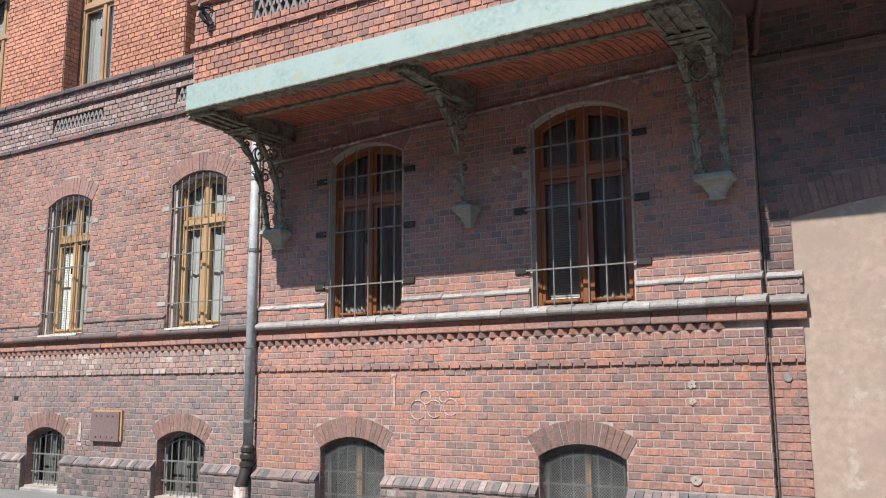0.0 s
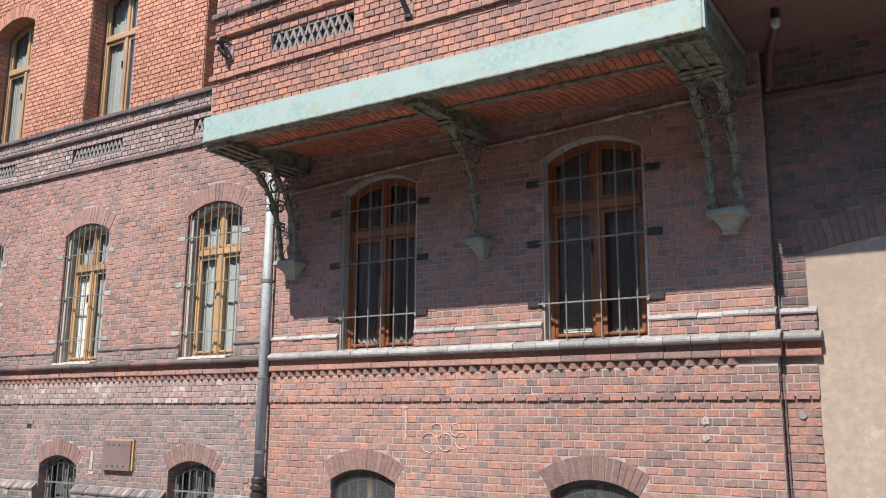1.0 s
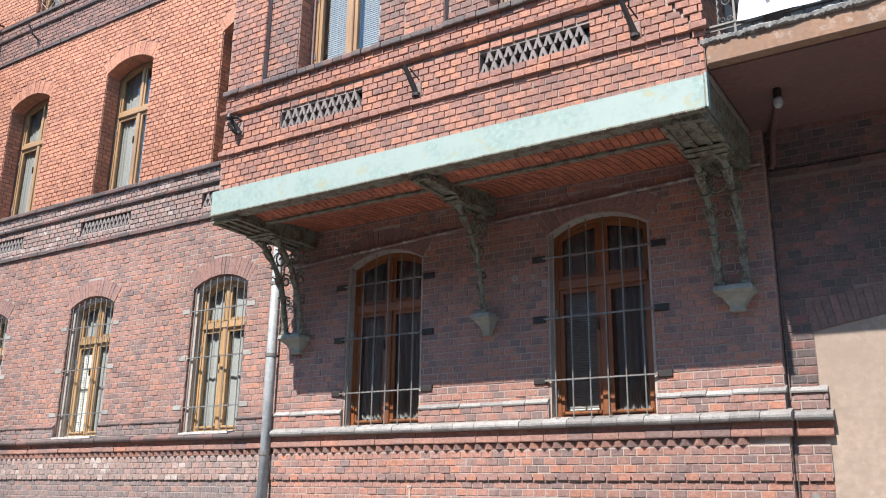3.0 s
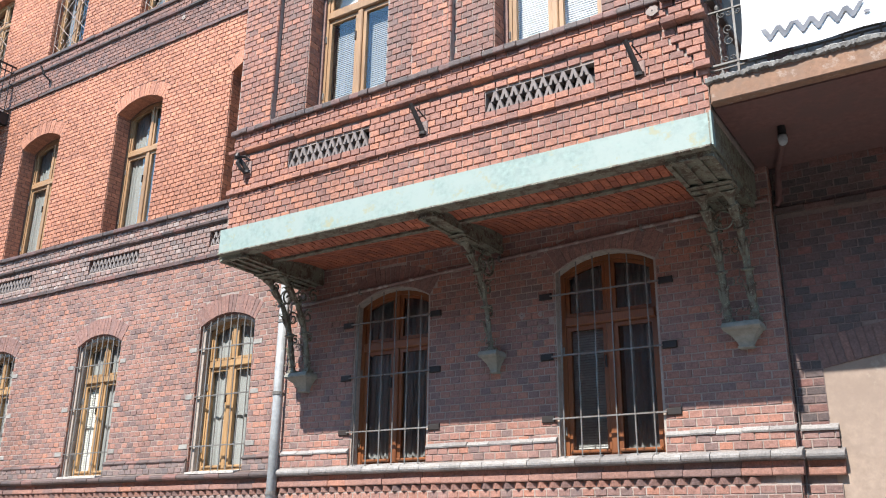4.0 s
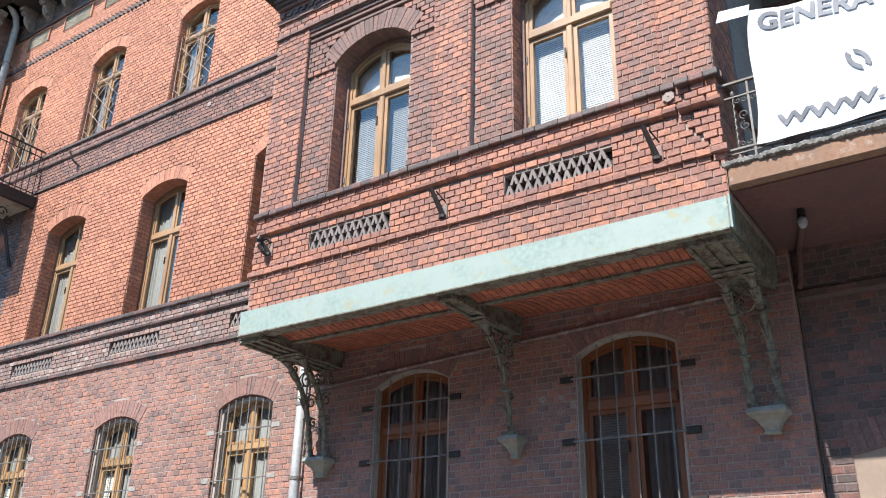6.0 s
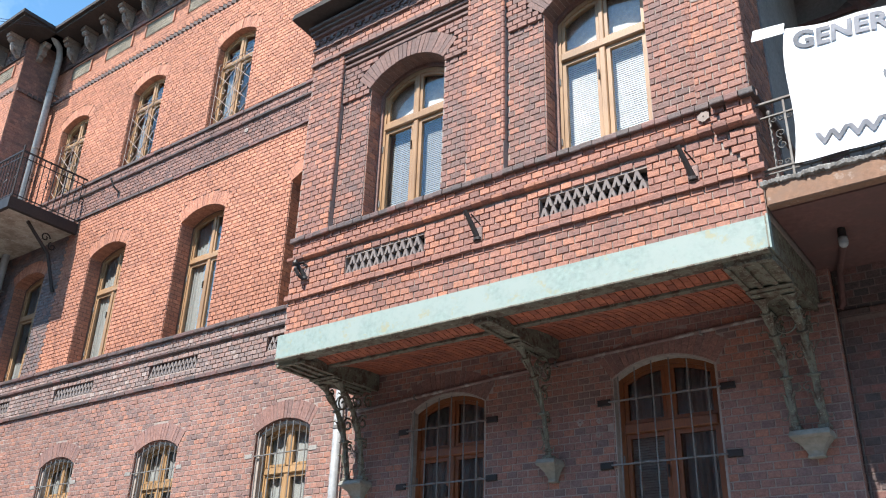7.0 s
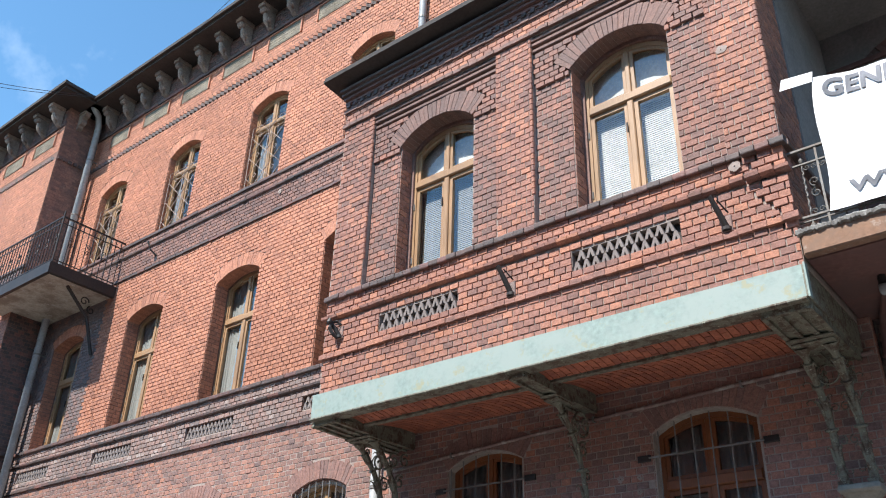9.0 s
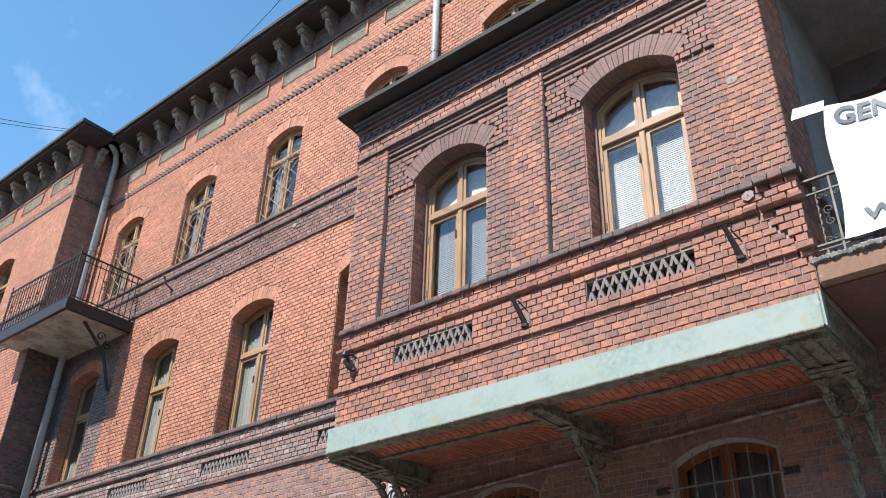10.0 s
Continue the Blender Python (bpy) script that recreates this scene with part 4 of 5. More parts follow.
def window(o, y, wood, transom, label, group, sill=0.12, sill_mat=None, fw=0.06, glass=None):
    """Arched casement: two tall leaves below a transom and two lights above."""
    w = thing("casement_window", label, "window", (o.x, y, o.z0), group)
    L, R, z0 = o.x - o.h, o.x + o.h, o.z0
    glass = glass or M_GLASS
    part("frame", ring(o, L, R, z0, None, 0.0, fw, y, y + 0.10), wood, w)
    part("transom", Shape().soft(L + fw, R - fw, y - 0.025, y + 0.07, transom - 0.05, transom + 0.05, 0.012), wood, w)
    part("mullion", Shape().soft(o.x - 0.035, o.x + 0.035, y - 0.015, y + 0.06, z0 + fw, transom - 0.05, 0.01), wood, w)
    part("upper_mullion", Shape().soft(o.x - 0.028, o.x + 0.028, y - 0.005, y + 0.06, transom + 0.05, o.top(o.x) - fw, 0.008), wood, w)
    for xa, xb in ((L + fw, o.x - 0.035), (o.x + 0.035, R - fw)):
        leaf = part("sash", ring(o, xa, xb, z0 + fw, transom - 0.05, 0.002, 0.045, y + 0.012, y + 0.058), wood, w)
        g = part("pane", sheet(o, xa, xb, z0 + fw, transom - 0.05, 0.043, y + 0.035), glass, leaf)
        g.visible_shadow = False
        part("weather_bar", Shape().soft(xa + 0.015, xb - 0.015, y - 0.022, y + 0.012, z0 + fw + 0.012, z0 + fw + 0.045, 0.01), wood, leaf)
        hx = L + fw * 0.6 if xa < o.x - 0.1 else R - fw * 0.6
        for hz in (z0 + 0.3, transom - 0.3):
            part("hinge", Shape().lathe(hx, y - 0.006, [(0.004, hz - 0.045), (0.009, hz - 0.04), (0.009, hz + 0.04), (0.004, hz + 0.045)], 6), M_BAR, leaf)
        xa2, xb2 = (xa, o.x - 0.028) if xa < o.x - 0.1 else (o.x + 0.028, xb)
        # the light above follows the arch, inside the frame
        oo = Opening(o.x, 2 * o.h, o.z0, o.zs - fw, o.rise)
        leaf = part("top_light", ring(oo, xa2, xb2, transom + 0.05, None, 0.002, 0.04, y + 0.016, y + 0.055), wood, w)
        g = part("pane", sheet(oo, xa2, xb2, transom + 0.05, None, 0.038, y + 0.035), glass, leaf)
        g.visible_shadow = False
    s = Shape().box(o.x - 0.055, o.x - 0.04, y - 0.03, y - 0.01, z0 + 0.9, z0 + 1.02)
    part("handle", s, M_BLACK, w)
    if sill_mat:
        s = Shape().add([(L + 0.01, y - sill, z0 - 0.03), (R - 0.01, y - sill, z0 - 0.03), (R - 0.01, y + 0.02, z0 - 0.03), (L + 0.01, y + 0.02, z0 - 0.03),
                         (L + 0.01, y - sill, z0 - 0.005), (R - 0.01, y - sill, z0 - 0.005), (R - 0.01, y + 0.02, z0 + 0.03), (L + 0.01, y + 0.02, z0 + 0.03)], CUBE)
        part("window_sill", s, sill_mat, w)
    return w


def grille(o, y, label, group, zs, n, rise_in, overhang, lug=False):
    t = thing("window_grille", label, "window grille", (o.x, y, o.z0), group)
    L, R = o.x - o.h, o.x + o.h
    for z in zs:
        part("cross_bar", Shape().box(L - overhang, R + overhang, y - 0.012, y + 0.012, z - 0.007, z + 0.007), M_BAR, t)
        if lug:
            for x in (L - 0.16, R + 0.02):
                part("wall_plate", Shape().soft(x, x + 0.14, y + 0.004, y + 0.06, z - 0.03, z + 0.035), M_BLACK, t)
    for i in range(n):
        x = L + (R - L) * (i + 0.5) / n
        top = o.top(x) - rise_in
        part("upright_bar", Shape().tube([(x, y - 0.013, o.z0 + 0.02), (x, y - 0.013, top)], 0.0075, 6), M_BAR, t)
    return t


def nib(o, y0, y1, width, material, name, label):
    """Stepped edge inside an arched opening: both cheeks and the soffit."""
    s = ring(o, o.x - o.h, o.x + o.h, o.z0 - width, None, -0.003, width, y0, y1)
    return tagged(part(name, s, material), label, "trim", kind="structure")


for k, o in enumerate(GROUND):
    inner = Opening(o.x, 2 * o.h - 0.13, o.z0 + 0.02, o.zs - 0.045, o.rise - 0.015)
    nib(o, YW + 0.035, YW + 0.13, 0.022, M_ARCH, "brick_reveal", "moulded red brick edge stepped inside the window arch")
    nib(o, YW + 0.055, YW + 0.15, 0.066, M_REVEAL, "plaster_reveal", "crumbling pale plaster edge round the window")
    window(inner, YW + 0.15, M_WOOD, 3.64, "honey-coloured wooden casement window behind iron bars", "ground floor windows", 0.24, M_CHALKY, fw=0.045)
    gr = grille(o, YW + 0.02, "iron window grille of thin uprights and three cross bars", "ground floor grilles", (2.55, 3.20, 3.84), 8, 0.03, 0.02)
    for z in (2.55, 3.20, 3.84):
        for x in (o.x - o.h - 0.16, o.x + o.h + 0.02):
            part("anchor_patch", Shape().soft(x + rng.uniform(-0.02, 0.02), x + 0.14, YW - 0.0125, YW + 0.01, z - 0.032, z + 0.03, 0.004), M_STONE, gr, "pale mortar round the bar's end")
for o in GROUND_R:
    window(o, YR + 0.12, M_REDWOOD, 3.57, "brown wooden casement window under the bay", "windows under the bay", 0.19, M_CHALKY, fw=0.07)
    grille(o, YR - 0.03, "dark iron window grille fixed to the wall by plates", "grilles under the bay", (2.58, 3.20, 3.83), 6, 0.06, 0.03, True)
    s = ring(o, o.x - o.h, o.x + o.h, o.z0, None, -0.004, 0.02, YR + 0.005, YR + 0.12)
    tagged(part("plaster_reveal", s, M_REVEAL), "crumbling pale plaster edge round the window", "trim", kind="structure")
for k, o in enumerate(FIRST[:3]):
    window(o, YW + 0.27, M_TAN, 7.42, "tan wooden casement window in a deep brick reveal", "first floor windows", glass=M_GLASSU)
window(FIRST[3], YW + 0.27, M_TAN, 7.42, "tan wooden casement window half hidden by the bay", "first floor windows", glass=M_GLASSU)
for k, o in enumerate(SECOND):
    window(o, YW + 0.13, M_TAN, 11.32, "tan wooden casement window of the second floor", "second floor windows", glass=M_GLASSU)
for o in FAR + FAR1:
    window(o, YA + 0.22, M_TAN, o.z0 + 1.37, "tan wooden casement window of the far wing", "far wing windows")
for o in BAY:
    inner = Opening(o.x, 2 * o.h - 0.06, o.z0, o.zs - 0.045, o.rise - 0.01)
    nib(o, YO + PD + 0.19, YO + PD + 0.30, 0.05, M_ARCHD, "brick_reveal", "dark brick edge stepped inside the bay window's arch")
    window(inner, YO + PD + 0.22, M_TAN, 7.33, "tan wooden casement window of the bay with white blinds", "bay windows", fw=0.055, glass=M_GLASSU)
    for xa, xb in ((o.x - o.h + 0.06, o.x - 0.04), (o.x + 0.04, o.x + o.h - 0.06)):
        blind(o, xa, xb, 6.02, 7.26, YO + PD + 0.34, M_BLIND if o is BAY[1] else M_CURTAIN, "closed white venetian blind behind the bay window")
        curtain(o, xa, xb, 7.36, None, YO + PD + 0.34, "pale blind in the arched light of the bay window", 2, 0.003, M_BLIND)
for o in GROUND[:3]:
    blind(o, o.x - o.h + 0.06, o.x - 0.04, 2.30, 3.56, YW + 0.235, M_BLIND, "white venetian blind behind the barred window")
    curtain(o, o.x + 0.02, o.x + o.h - 0.05, 2.25, 3.6, YW + 0.235, "pale net curtain behind the barred window", 4, 0.012)
    curtain(o, o.x - o.h + 0.03, o.x + o.h - 0.03, 3.66, None, YW + 0.235, "pale net curtain in the upper light", 8, 0.012)
o = GROUND[3]
curtain(o, o.x - o.h + 0.05, o.x + o.h - 0.05, 2.25, 3.0, YW + 0.235, "grey net curtain behind the barred window", 9, 0.012)
curtain(o, o.x - o.h + 0.05, o.x + o.h - 0.05, 3.0, None, YW + 0.235, "white net curtain in the upper lights", 9, 0.012)
curtain(GROUND_R[0], -5.2, -4.83, 2.25, 3.5, YR + 0.21, "pale curtain behind one leaf of the window", 5, 0.012, material=M_CURTAIN)
curtain(GROUND_R[0], -4.70, -4.28, 2.25, 3.5, YR + 0.21, "dim grey curtain behind the other leaf", 5, 0.012, material=M_GREYNET)
for o in GROUND_R:
    curtain(o, o.x - o.h + 0.05, o.x + o.h - 0.05, 3.6, None, YR + 0.21, "dim grey net in the upper lights", 9, 0.012, M_GREYNET)
curtain(GROUND_R[1], -2.05, -1.65, 2.25, 3.5, YR + 0.23, "dark grey curtain behind one leaf of the window", 5, 0.012, material=M_GREYNET)
blind(GROUND_R[1], -2.60, -2.2, 2.3, 3.48, YR + 0.21, M_BLINDG, "grey venetian blind behind one leaf of the window")
for o in FIRST:
    curtain(o, o.x - o.h + 0.05, o.x - 0.03, 5.98, None, YW + 0.36, "grey-white lace curtain behind the casement", 6, 0.012)
    curtain(o, o.x + 0.03, o.x + o.h - 0.05, 5.98, None, YW + 0.36, "grey-white lace curtain behind the casement", 6, 0.012)
for o in SECOND[:3]:
    curtain(o, o.x - o.h + 0.05, o.x + 0.02, 9.98, 11.27, YW + 0.28, "pale curtain behind the upper casement", 5)
    blind(o, o.x - o.h + 0.06, o.x + o.h - 0.06, 11.36, 11.72, YW + 0.28, M_BLIND, "white roller blind in the upper light", 0.02)

# diamond grilles of the second floor
for o in SECOND[:3]:
    t = thing("diamond_grille", "cream painted iron grille of crossed diamonds", "window grille", (o.x, YW + 0.06, 10.0), "second floor grilles")
    y, L, R, z0, z1 = YW + 0.06, o.x - o.h + 0.03, o.x + o.h - 0.03, 9.99, 11.36
    part("grille_frame", Shape().tube([(L, y, z0), (R, y, z0), (R, y, z1), (L, y, z1), (L, y, z0)], 0.008, 5), M_CHALK, t)
    n, m = 2, 3
    for i in range(n):
        for k in range(m):
            xa, xb = L + (R - L) * i / n, L + (R - L) * (i + 1) / n
            za, zb = z0 + (z1 - z0) * k / m, z0 + (z1 - z0) * (k + 1) / m
            xm, zm = (xa + xb) / 2, (za + zb) / 2
            part("diamond", Shape().tube([(xm, y, za), (xb, y, zm), (xm, y, zb), (xa, y, zm), (xm, y, za)], 0.008, 5), M_CHALK, t)
            d = 0.05
            part("small_diamond", Shape().tube([(xm, y, zm - d), (xm + d, y, zm), (xm, y, zm + d), (xm - d, y, zm), (xm, y, zm - d)], 0.007, 5), M_CHALK, t)
    part("centre_bar", Shape().tube([(o.x, y, z0), (o.x, y, z1)], 0.007, 5), M_CHALK, t)

# basement openings: sash, bars, wire netting
for o, y, net in [(o, YW, False) for o in BASE] + [(o, YR, True) for o in BASE_R]:
    t = thing("basement_window", "basement window behind fine wire netting" if net else "basement window with dusty glass and iron bars", "window", (o.x, y + 0.2, o.z0), "basement windows")
    part("frame", ring(o, o.x - o.h, o.x + o.h, o.z0, None, 0.0, 0.05, y + 0.15, y + 0.20), M_BAR, t)
    part("middle_post", Shape().box(o.x - 0.03, o.x + 0.03, y + 0.155, y + 0.19, o.z0 + 0.05, o.top(o.x) - 0.05), M_WOOD if net else M_DUSTY, t)
    for xa, xb in ((o.x - o.h, o.x - 0.01), (o.x + 0.01, o.x + o.h)):
        part("pane", sheet(o, xa, xb, o.z0, None, 0.04, y + 0.175), M_GLASS, t).visible_shadow = False
    part("backing", sheet(o, o.x - o.h, o.x + o.h, o.z0, None, 0.0, y + 0.26), M_DUSTY, t)
    for i in range(7):
        x = o.x - o.h + (i + 0.5) * 2 * o.h / 7
        part("upright_bar", Shape().tube([(x, y + 0.10, o.z0), (x, y + 0.10, o.top(x) - 0.03)], 0.008, 6), M_NET, t)
    part("arch_bar", Shape().tube([(x, y + 0.10, z) for x, z in o.arc(10, -0.11)], 0.008, 6), M_NET, t)
    for z in (0.25, 0.5):
        part("cross_bar", Shape().box(o.x - o.h, o.x + o.h, y + 0.095, y + 0.105, z, z + 0.02), M_NET, t)
    if net:
        s = Shape()
        z0, w = o.z0, 2 * o.h
        k = -int(1.0 / 0.028)
        while k * 0.028 < w:
            for sg in (1, -1):
                pts = []
                for q in range(25):
                    u = k * 0.028 + q * 0.04
                    x = o.x - o.h + u if sg > 0 else o.x + o.h - u
                    z = z0 + q * 0.04
                    if 0 < u < w and z < o.top(x) - 0.01:
                        pts.append((x, y + 0.07, z))
                if len(pts) > 1:
                    s.tube([pts[0], pts[-1]], 0.0022, 3)
            k += 1
        tagged(part("wire_net", s, M_NET, t), kind="stuff")
    s = Shape().add([(o.x - o.h, y - 0.06, 0.0), (o.x + o.h, y - 0.06, 0.0), (o.x + o.h, y + 0.16, 0.0), (o.x - o.h, y + 0.16, 0.0), (o.x - o.h, y - 0.06, 0.03), (o.x + o.h, y - 0.06, 0.03), (o.x + o.h, y + 0.16, 0.085), (o.x - o.h, y + 0.16, 0.085)], CUBE)
    part("window_sill", s, M_STONE, t)

# ---- iron brackets under the bay ----


def spiral(x, cy, cz, r, turns=1.4, start_a=0.0, plane="yz", sgn=1):
    """Points of a scroll round a centre."""
    out = []
    for i in range(17):
        a, q = start_a + sgn * 2 * math.pi * turns * i / 16, r * (1 - 0.75 * i / 16)
        out.append((x, cy + q * math.cos(a), cz + q * math.sin(a)) if plane == "yz" else (x + q * math.cos(a), cy, cz + q * math.sin(a)))
    return out


SPINE = [(-0.13, 3.31), (-0.165, 3.50), (-0.21, 3.70), (-0.275, 3.90), (-0.375, 4.07), (-0.50, 4.21), (-0.65, 4.33)]


def along(f):
    """Point (y, z) of the leaning spine at f from 0 (console) to 1 (capital)."""
    k = min(int(f * (len(SPINE) - 1)), len(SPINE) - 2)
    q = f * (len(SPINE) - 1) - k
    return SPINE[k][0] * (1 - q) + SPINE[k + 1][0] * q, SPINE[k][1] * (1 - q) + SPINE[k + 1][1] * q


def bracket(xc, double):
    t = thing("iron_bracket", "cast-iron bracket of %s leaning column%s on a stone console" % (("twin", "s") if double else ("one slim", "")), "bracket", (xc, 0, 3.11), "brackets under the bay")
    w = 0.165 if double else 0.105
    s = Shape()
    # console: a drop, a hollowed bell and a chipped slab
    rows = [(0.34, 0.06, 3.085), (0.42, 0.08, 3.09), (0.42, 0.085, 3.105), (0.36, 0.075, 3.11), (0.44, 0.09, 3.14), (0.60, 0.125, 3.185), (0.82, 0.165, 3.22), (0.86, 0.175, 3.232), (0.98, 0.205, 3.238), (1.03, 0.222, 3.255), (1.0, 0.215, 3.285), (0.94, 0.20, 3.302)]
    s.add([p for a, d, z in rows for p in ((xc - w * a, 0.01, z), (xc + w * a, 0.01, z), (xc + w * a, -d, z), (xc - w * a, -d, z))],
          [(3, 2, 1, 0), tuple(range(4 * len(rows) - 4, 4 * len(rows)))] + [(4 * i + k, 4 * i + (k + 1) % 4, 4 * i + 4 + (k + 1) % 4, 4 * i + 4 + k) for i in range(len(rows) - 1) for k in range(4)])
    part("console", s, M_STONEG, t, "weathered grey stone console")
    for x in ((xc - 0.118, xc + 0.118) if double else (xc,)):
        side = 1 if x >= xc else -1
        base, n = (0.031 if double else 0.023), 42
        pts, rs = [], []
        for i in range(n + 1):
            f = i / n
            y, z = along(f)
            pts.append((x, y, z))
            rs.append(base * (1.0 + 0.16 * math.sin(f * 3 * math.pi) ** 2 + (0.22 if f < 0.05 else 0.0)))
        col = part("column", Shape().tube(pts, rs, 9), M_IRON, t)
        y, z = along(0.0)
        part("foot_block", Shape().soft(x - 0.05, x + 0.05, y - 0.05, y + 0.05, z - 0.008, z + 0.03, 0.008), M_IRON, col)
        for f, r in ((0.07, 0.042), (0.38, 0.062), (0.70, 0.055), (0.90, 0.048)):
            (ya, za), (yb, zb) = along(f - 0.012), along(f + 0.012)
            a, b = Vector((x, ya, za)), Vector((x, yb, zb))
            part("collar", Shape().tube([a, a.lerp(b, 0.3), a.lerp(b, 0.7), b], [r * 0.7, r, r, r * 0.75], 8), M_IRON, col)
        # sheath leaves that hug the shaft above each collar and bend off at the tip
        for f in (0.12, 0.44, 0.74):
            for sg in (-1, 1):
                (ya, za), (yb, zb) = along(f), along(f + 0.13)
                leaf = [(x + sg * 0.012, ya - 0.018, za), (x + sg * 0.026, (ya + yb) / 2 - 0.024, (za + zb) / 2), (x + sg * 0.034, yb - 0.03, zb), (x + sg * 0.055, yb - 0.055, zb + 0.012), (x + sg * 0.062, yb - 0.065, zb - 0.012)]
                part("leaf", Shape().tube(leaf, [0.010, 0.017, 0.013, 0.008, 0.004], 5), M_IRON, col)
        # thin tendrils that curl away from the columns
        for f, sg, L in ((0.16, -1, 0.09), (0.16, 1, 0.10), (0.47, side, 0.15), (0.55, -side, 0.08), (0.62, side, 0.13)):
            y, z = along(f)
            up_ = -1 if f < 0.3 else 1
            rod = [(x + sg * 0.02, y, z), (x + sg * 0.035, y - 0.01, z + up_ * L * 0.5), (x + sg * L * 0.55, y - 0.02, z + up_ * L), (x + sg * L * 0.8, y - 0.025, z + up_ * L * 1.08), (x + sg * L, y - 0.025, z + up_ * L * 0.95), (x + sg * L * 0.93, y - 0.025, z + up_ * L * 0.78)]
            part("tendril", Shape().tube(rod, [0.006, 0.006, 0.006, 0.0055, 0.005, 0.007], 5), M_IRON, col)
        # scrolls between the column and the wall
        for cy, cz, r in ((-0.13, 3.72, 0.06), (-0.19, 3.97, 0.09), (-0.30, 4.20, 0.10), (-0.11, 4.24, 0.09), (-0.52, 4.30, 0.07)):
            part("scroll", Shape().tube(spiral(x, cy, cz, r, 1.3, 1.0), 0.012, 5), M_IRON, col)
        # flared head under the capital
        y, z = SPINE[-1]
        part("head", Shape().tube([(x, y + 0.05, z - 0.04), (x, y + 0.02, z - 0.01), (x, y, z + 0.02), (x, y - 0.01, z + 0.035)], [base * 1.1, base * 1.5, base * 2.3, base * 2.5], 8), M_IRON, col)
    if double:
        y, z = along(0.78)
        part("tie_ring", Shape().tube([(xc + 0.085 * math.cos(a * math.pi / 10), y, z + 0.085 * math.sin(a * math.pi / 10)) for a in range(21)], 0.009, 5), M_IRON, t)
        for f in (0.52, 0.30):
            y, z = along(f)
            for sg in (-1, 1):
                part("tie_scroll", Shape().tube(spiral(xc + sg * 0.045, y - 0.01, z, 0.04, 1.1, math.pi / 2, "xz", sg), 0.006, 4), M_IRON, t)
    else:
        part("wall_ring", Shape().tube([(xc, -0.20 + 0.13 * math.cos(a * math.pi / 10), 4.24 + 0.13 * math.sin(a * math.pi / 10)) for a in range(21)], 0.014, 6), M_IRON, t)
    # capital and girder with panelled underside
    g = 0.20 if double else 0.10
    part("capital", Shape().soft(xc - g * 0.88, xc + g * 0.88, -0.78, -0.53, 4.345, 4.365, 0.008).soft(xc - g, xc + g, -0.83, -0.49, 4.365, 4.388, 0.008), M_IRON, t)
    s = Shape().box(xc - g, xc + g, -1.02, -0.02, 4.405, 4.46)
    s.add([(xc - g, -1.39, 4.425), (xc + g, -1.39, 4.425), (xc + g, -1.02, 4.405), (xc - g, -1.02, 4.405), (xc - g, -1.39, 4.432), (xc + g, -1.39, 4.432), (xc + g, -1.02, 4.458), (xc - g, -1.02, 4.458)], CUBE)
    for dx in ((-g, -0.085, 0.045, g - 0.04) if double else (-g, g - 0.04)):
        s.box(xc + dx, xc + dx + 0.04, -1.37, -0.03, 4.384, 4.412)
    s.box(xc - g + 0.02, xc + g - 0.02, -1.38, -1.32, 4.39, 4.43)
    part("girder", s, M_IRON, t)
    part("cheek_plate", Shape().box(xc - g + 0.01, xc + g - 0.01, -0.86, -0.02, 4.46, 4.66).box(xc - g + 0.01, xc + g - 0.01, -1.38, -0.86, 4.46, 4.50), M_IRON, t)
    return t


M_STONEG = plain_mat("lichen_stone", (0.29, 0.28, 0.245), (0.19, 0.185, 0.155), 0.9, scale=20, dist=0.005)
for xc, double in ((-5.985, True), (-3.36, False), (-0.80, True)):
    bracket(xc, double)

# ---- downpipes ----


def downpipe(x, y, z0, z1, r, label, joints, boot=None, top=None):
    t = thing("downpipe", label, "downpipe", (x, y, z0))
    part("pipe", Shape().tube([(x, y, z0), (x, y, z1)] + (top or []), r, 14), M_PIPE, t, smooth=True)
    for z in joints:
        part("clamp", Shape().tube([(x, y, z - 0.02), (x, y, z + 0.02)], r + 0.008, 14).box(x + r * 0.3, x + r * 0.3 + 0.02, y + r, y + r + 0.12, z - 0.01, z + 0.01), M_BAR, t)
    if boot:
        b = part("cast_boot", Shape().tube([(x, y, z0 + 0.02), (x, y, 0.58), (x - 0.01, y - 0.02, 0.45), (x - 0.02, y - 0.07, 0.32), (x - 0.02, y - 0.08, -0.05)], [r + 0.012, r + 0.014, r + 0.012, r + 0.016, r + 0.03], 14), M_BLACK, t, "black cast-iron foot with peeling red paint", smooth=True)
        for z, q in ((0.64, 0.03), (0.55, 0.03), (0.72, 0.022)):
            part("rib", Shape().tube([(x, y, z - 0.025), (x, y, z + 0.025)], r + q, 14), M_BLACK, b)
        part("paint_band", Shape().tube([(x - 0.02, y - 0.075, 0.18), (x - 0.02, y - 0.073, 0.30)], [r + 0.028, r + 0.022], 14), M_PEEL, b)
    return t


M_PEEL = patchy_mat("peeling_paint", (0.45, 0.20, 0.15), (0.55, 0.47, 0.42), 0.45, 0.52, 16, 0.8)
downpipe(-6.38, -0.06, 0.75, 4.75, 0.06, "grey zinc downpipe on the brick front", (1.05, 1.93, 3.1, 4.0), True)
downpipe(-16.28, -0.10, 0.0, 13.9, 0.075, "grey zinc downpipe in the corner of the wing", (4.9, 8.0, 11.4, 12.9), None, [(-16.20, -0.2, 14.1), (-16.1, -0.45, 14.25)])
downpipe(-6.05, 0.0, 9.4, 14.2, 0.06, "short zinc downpipe above the bay roof", (11.6, 13.0))

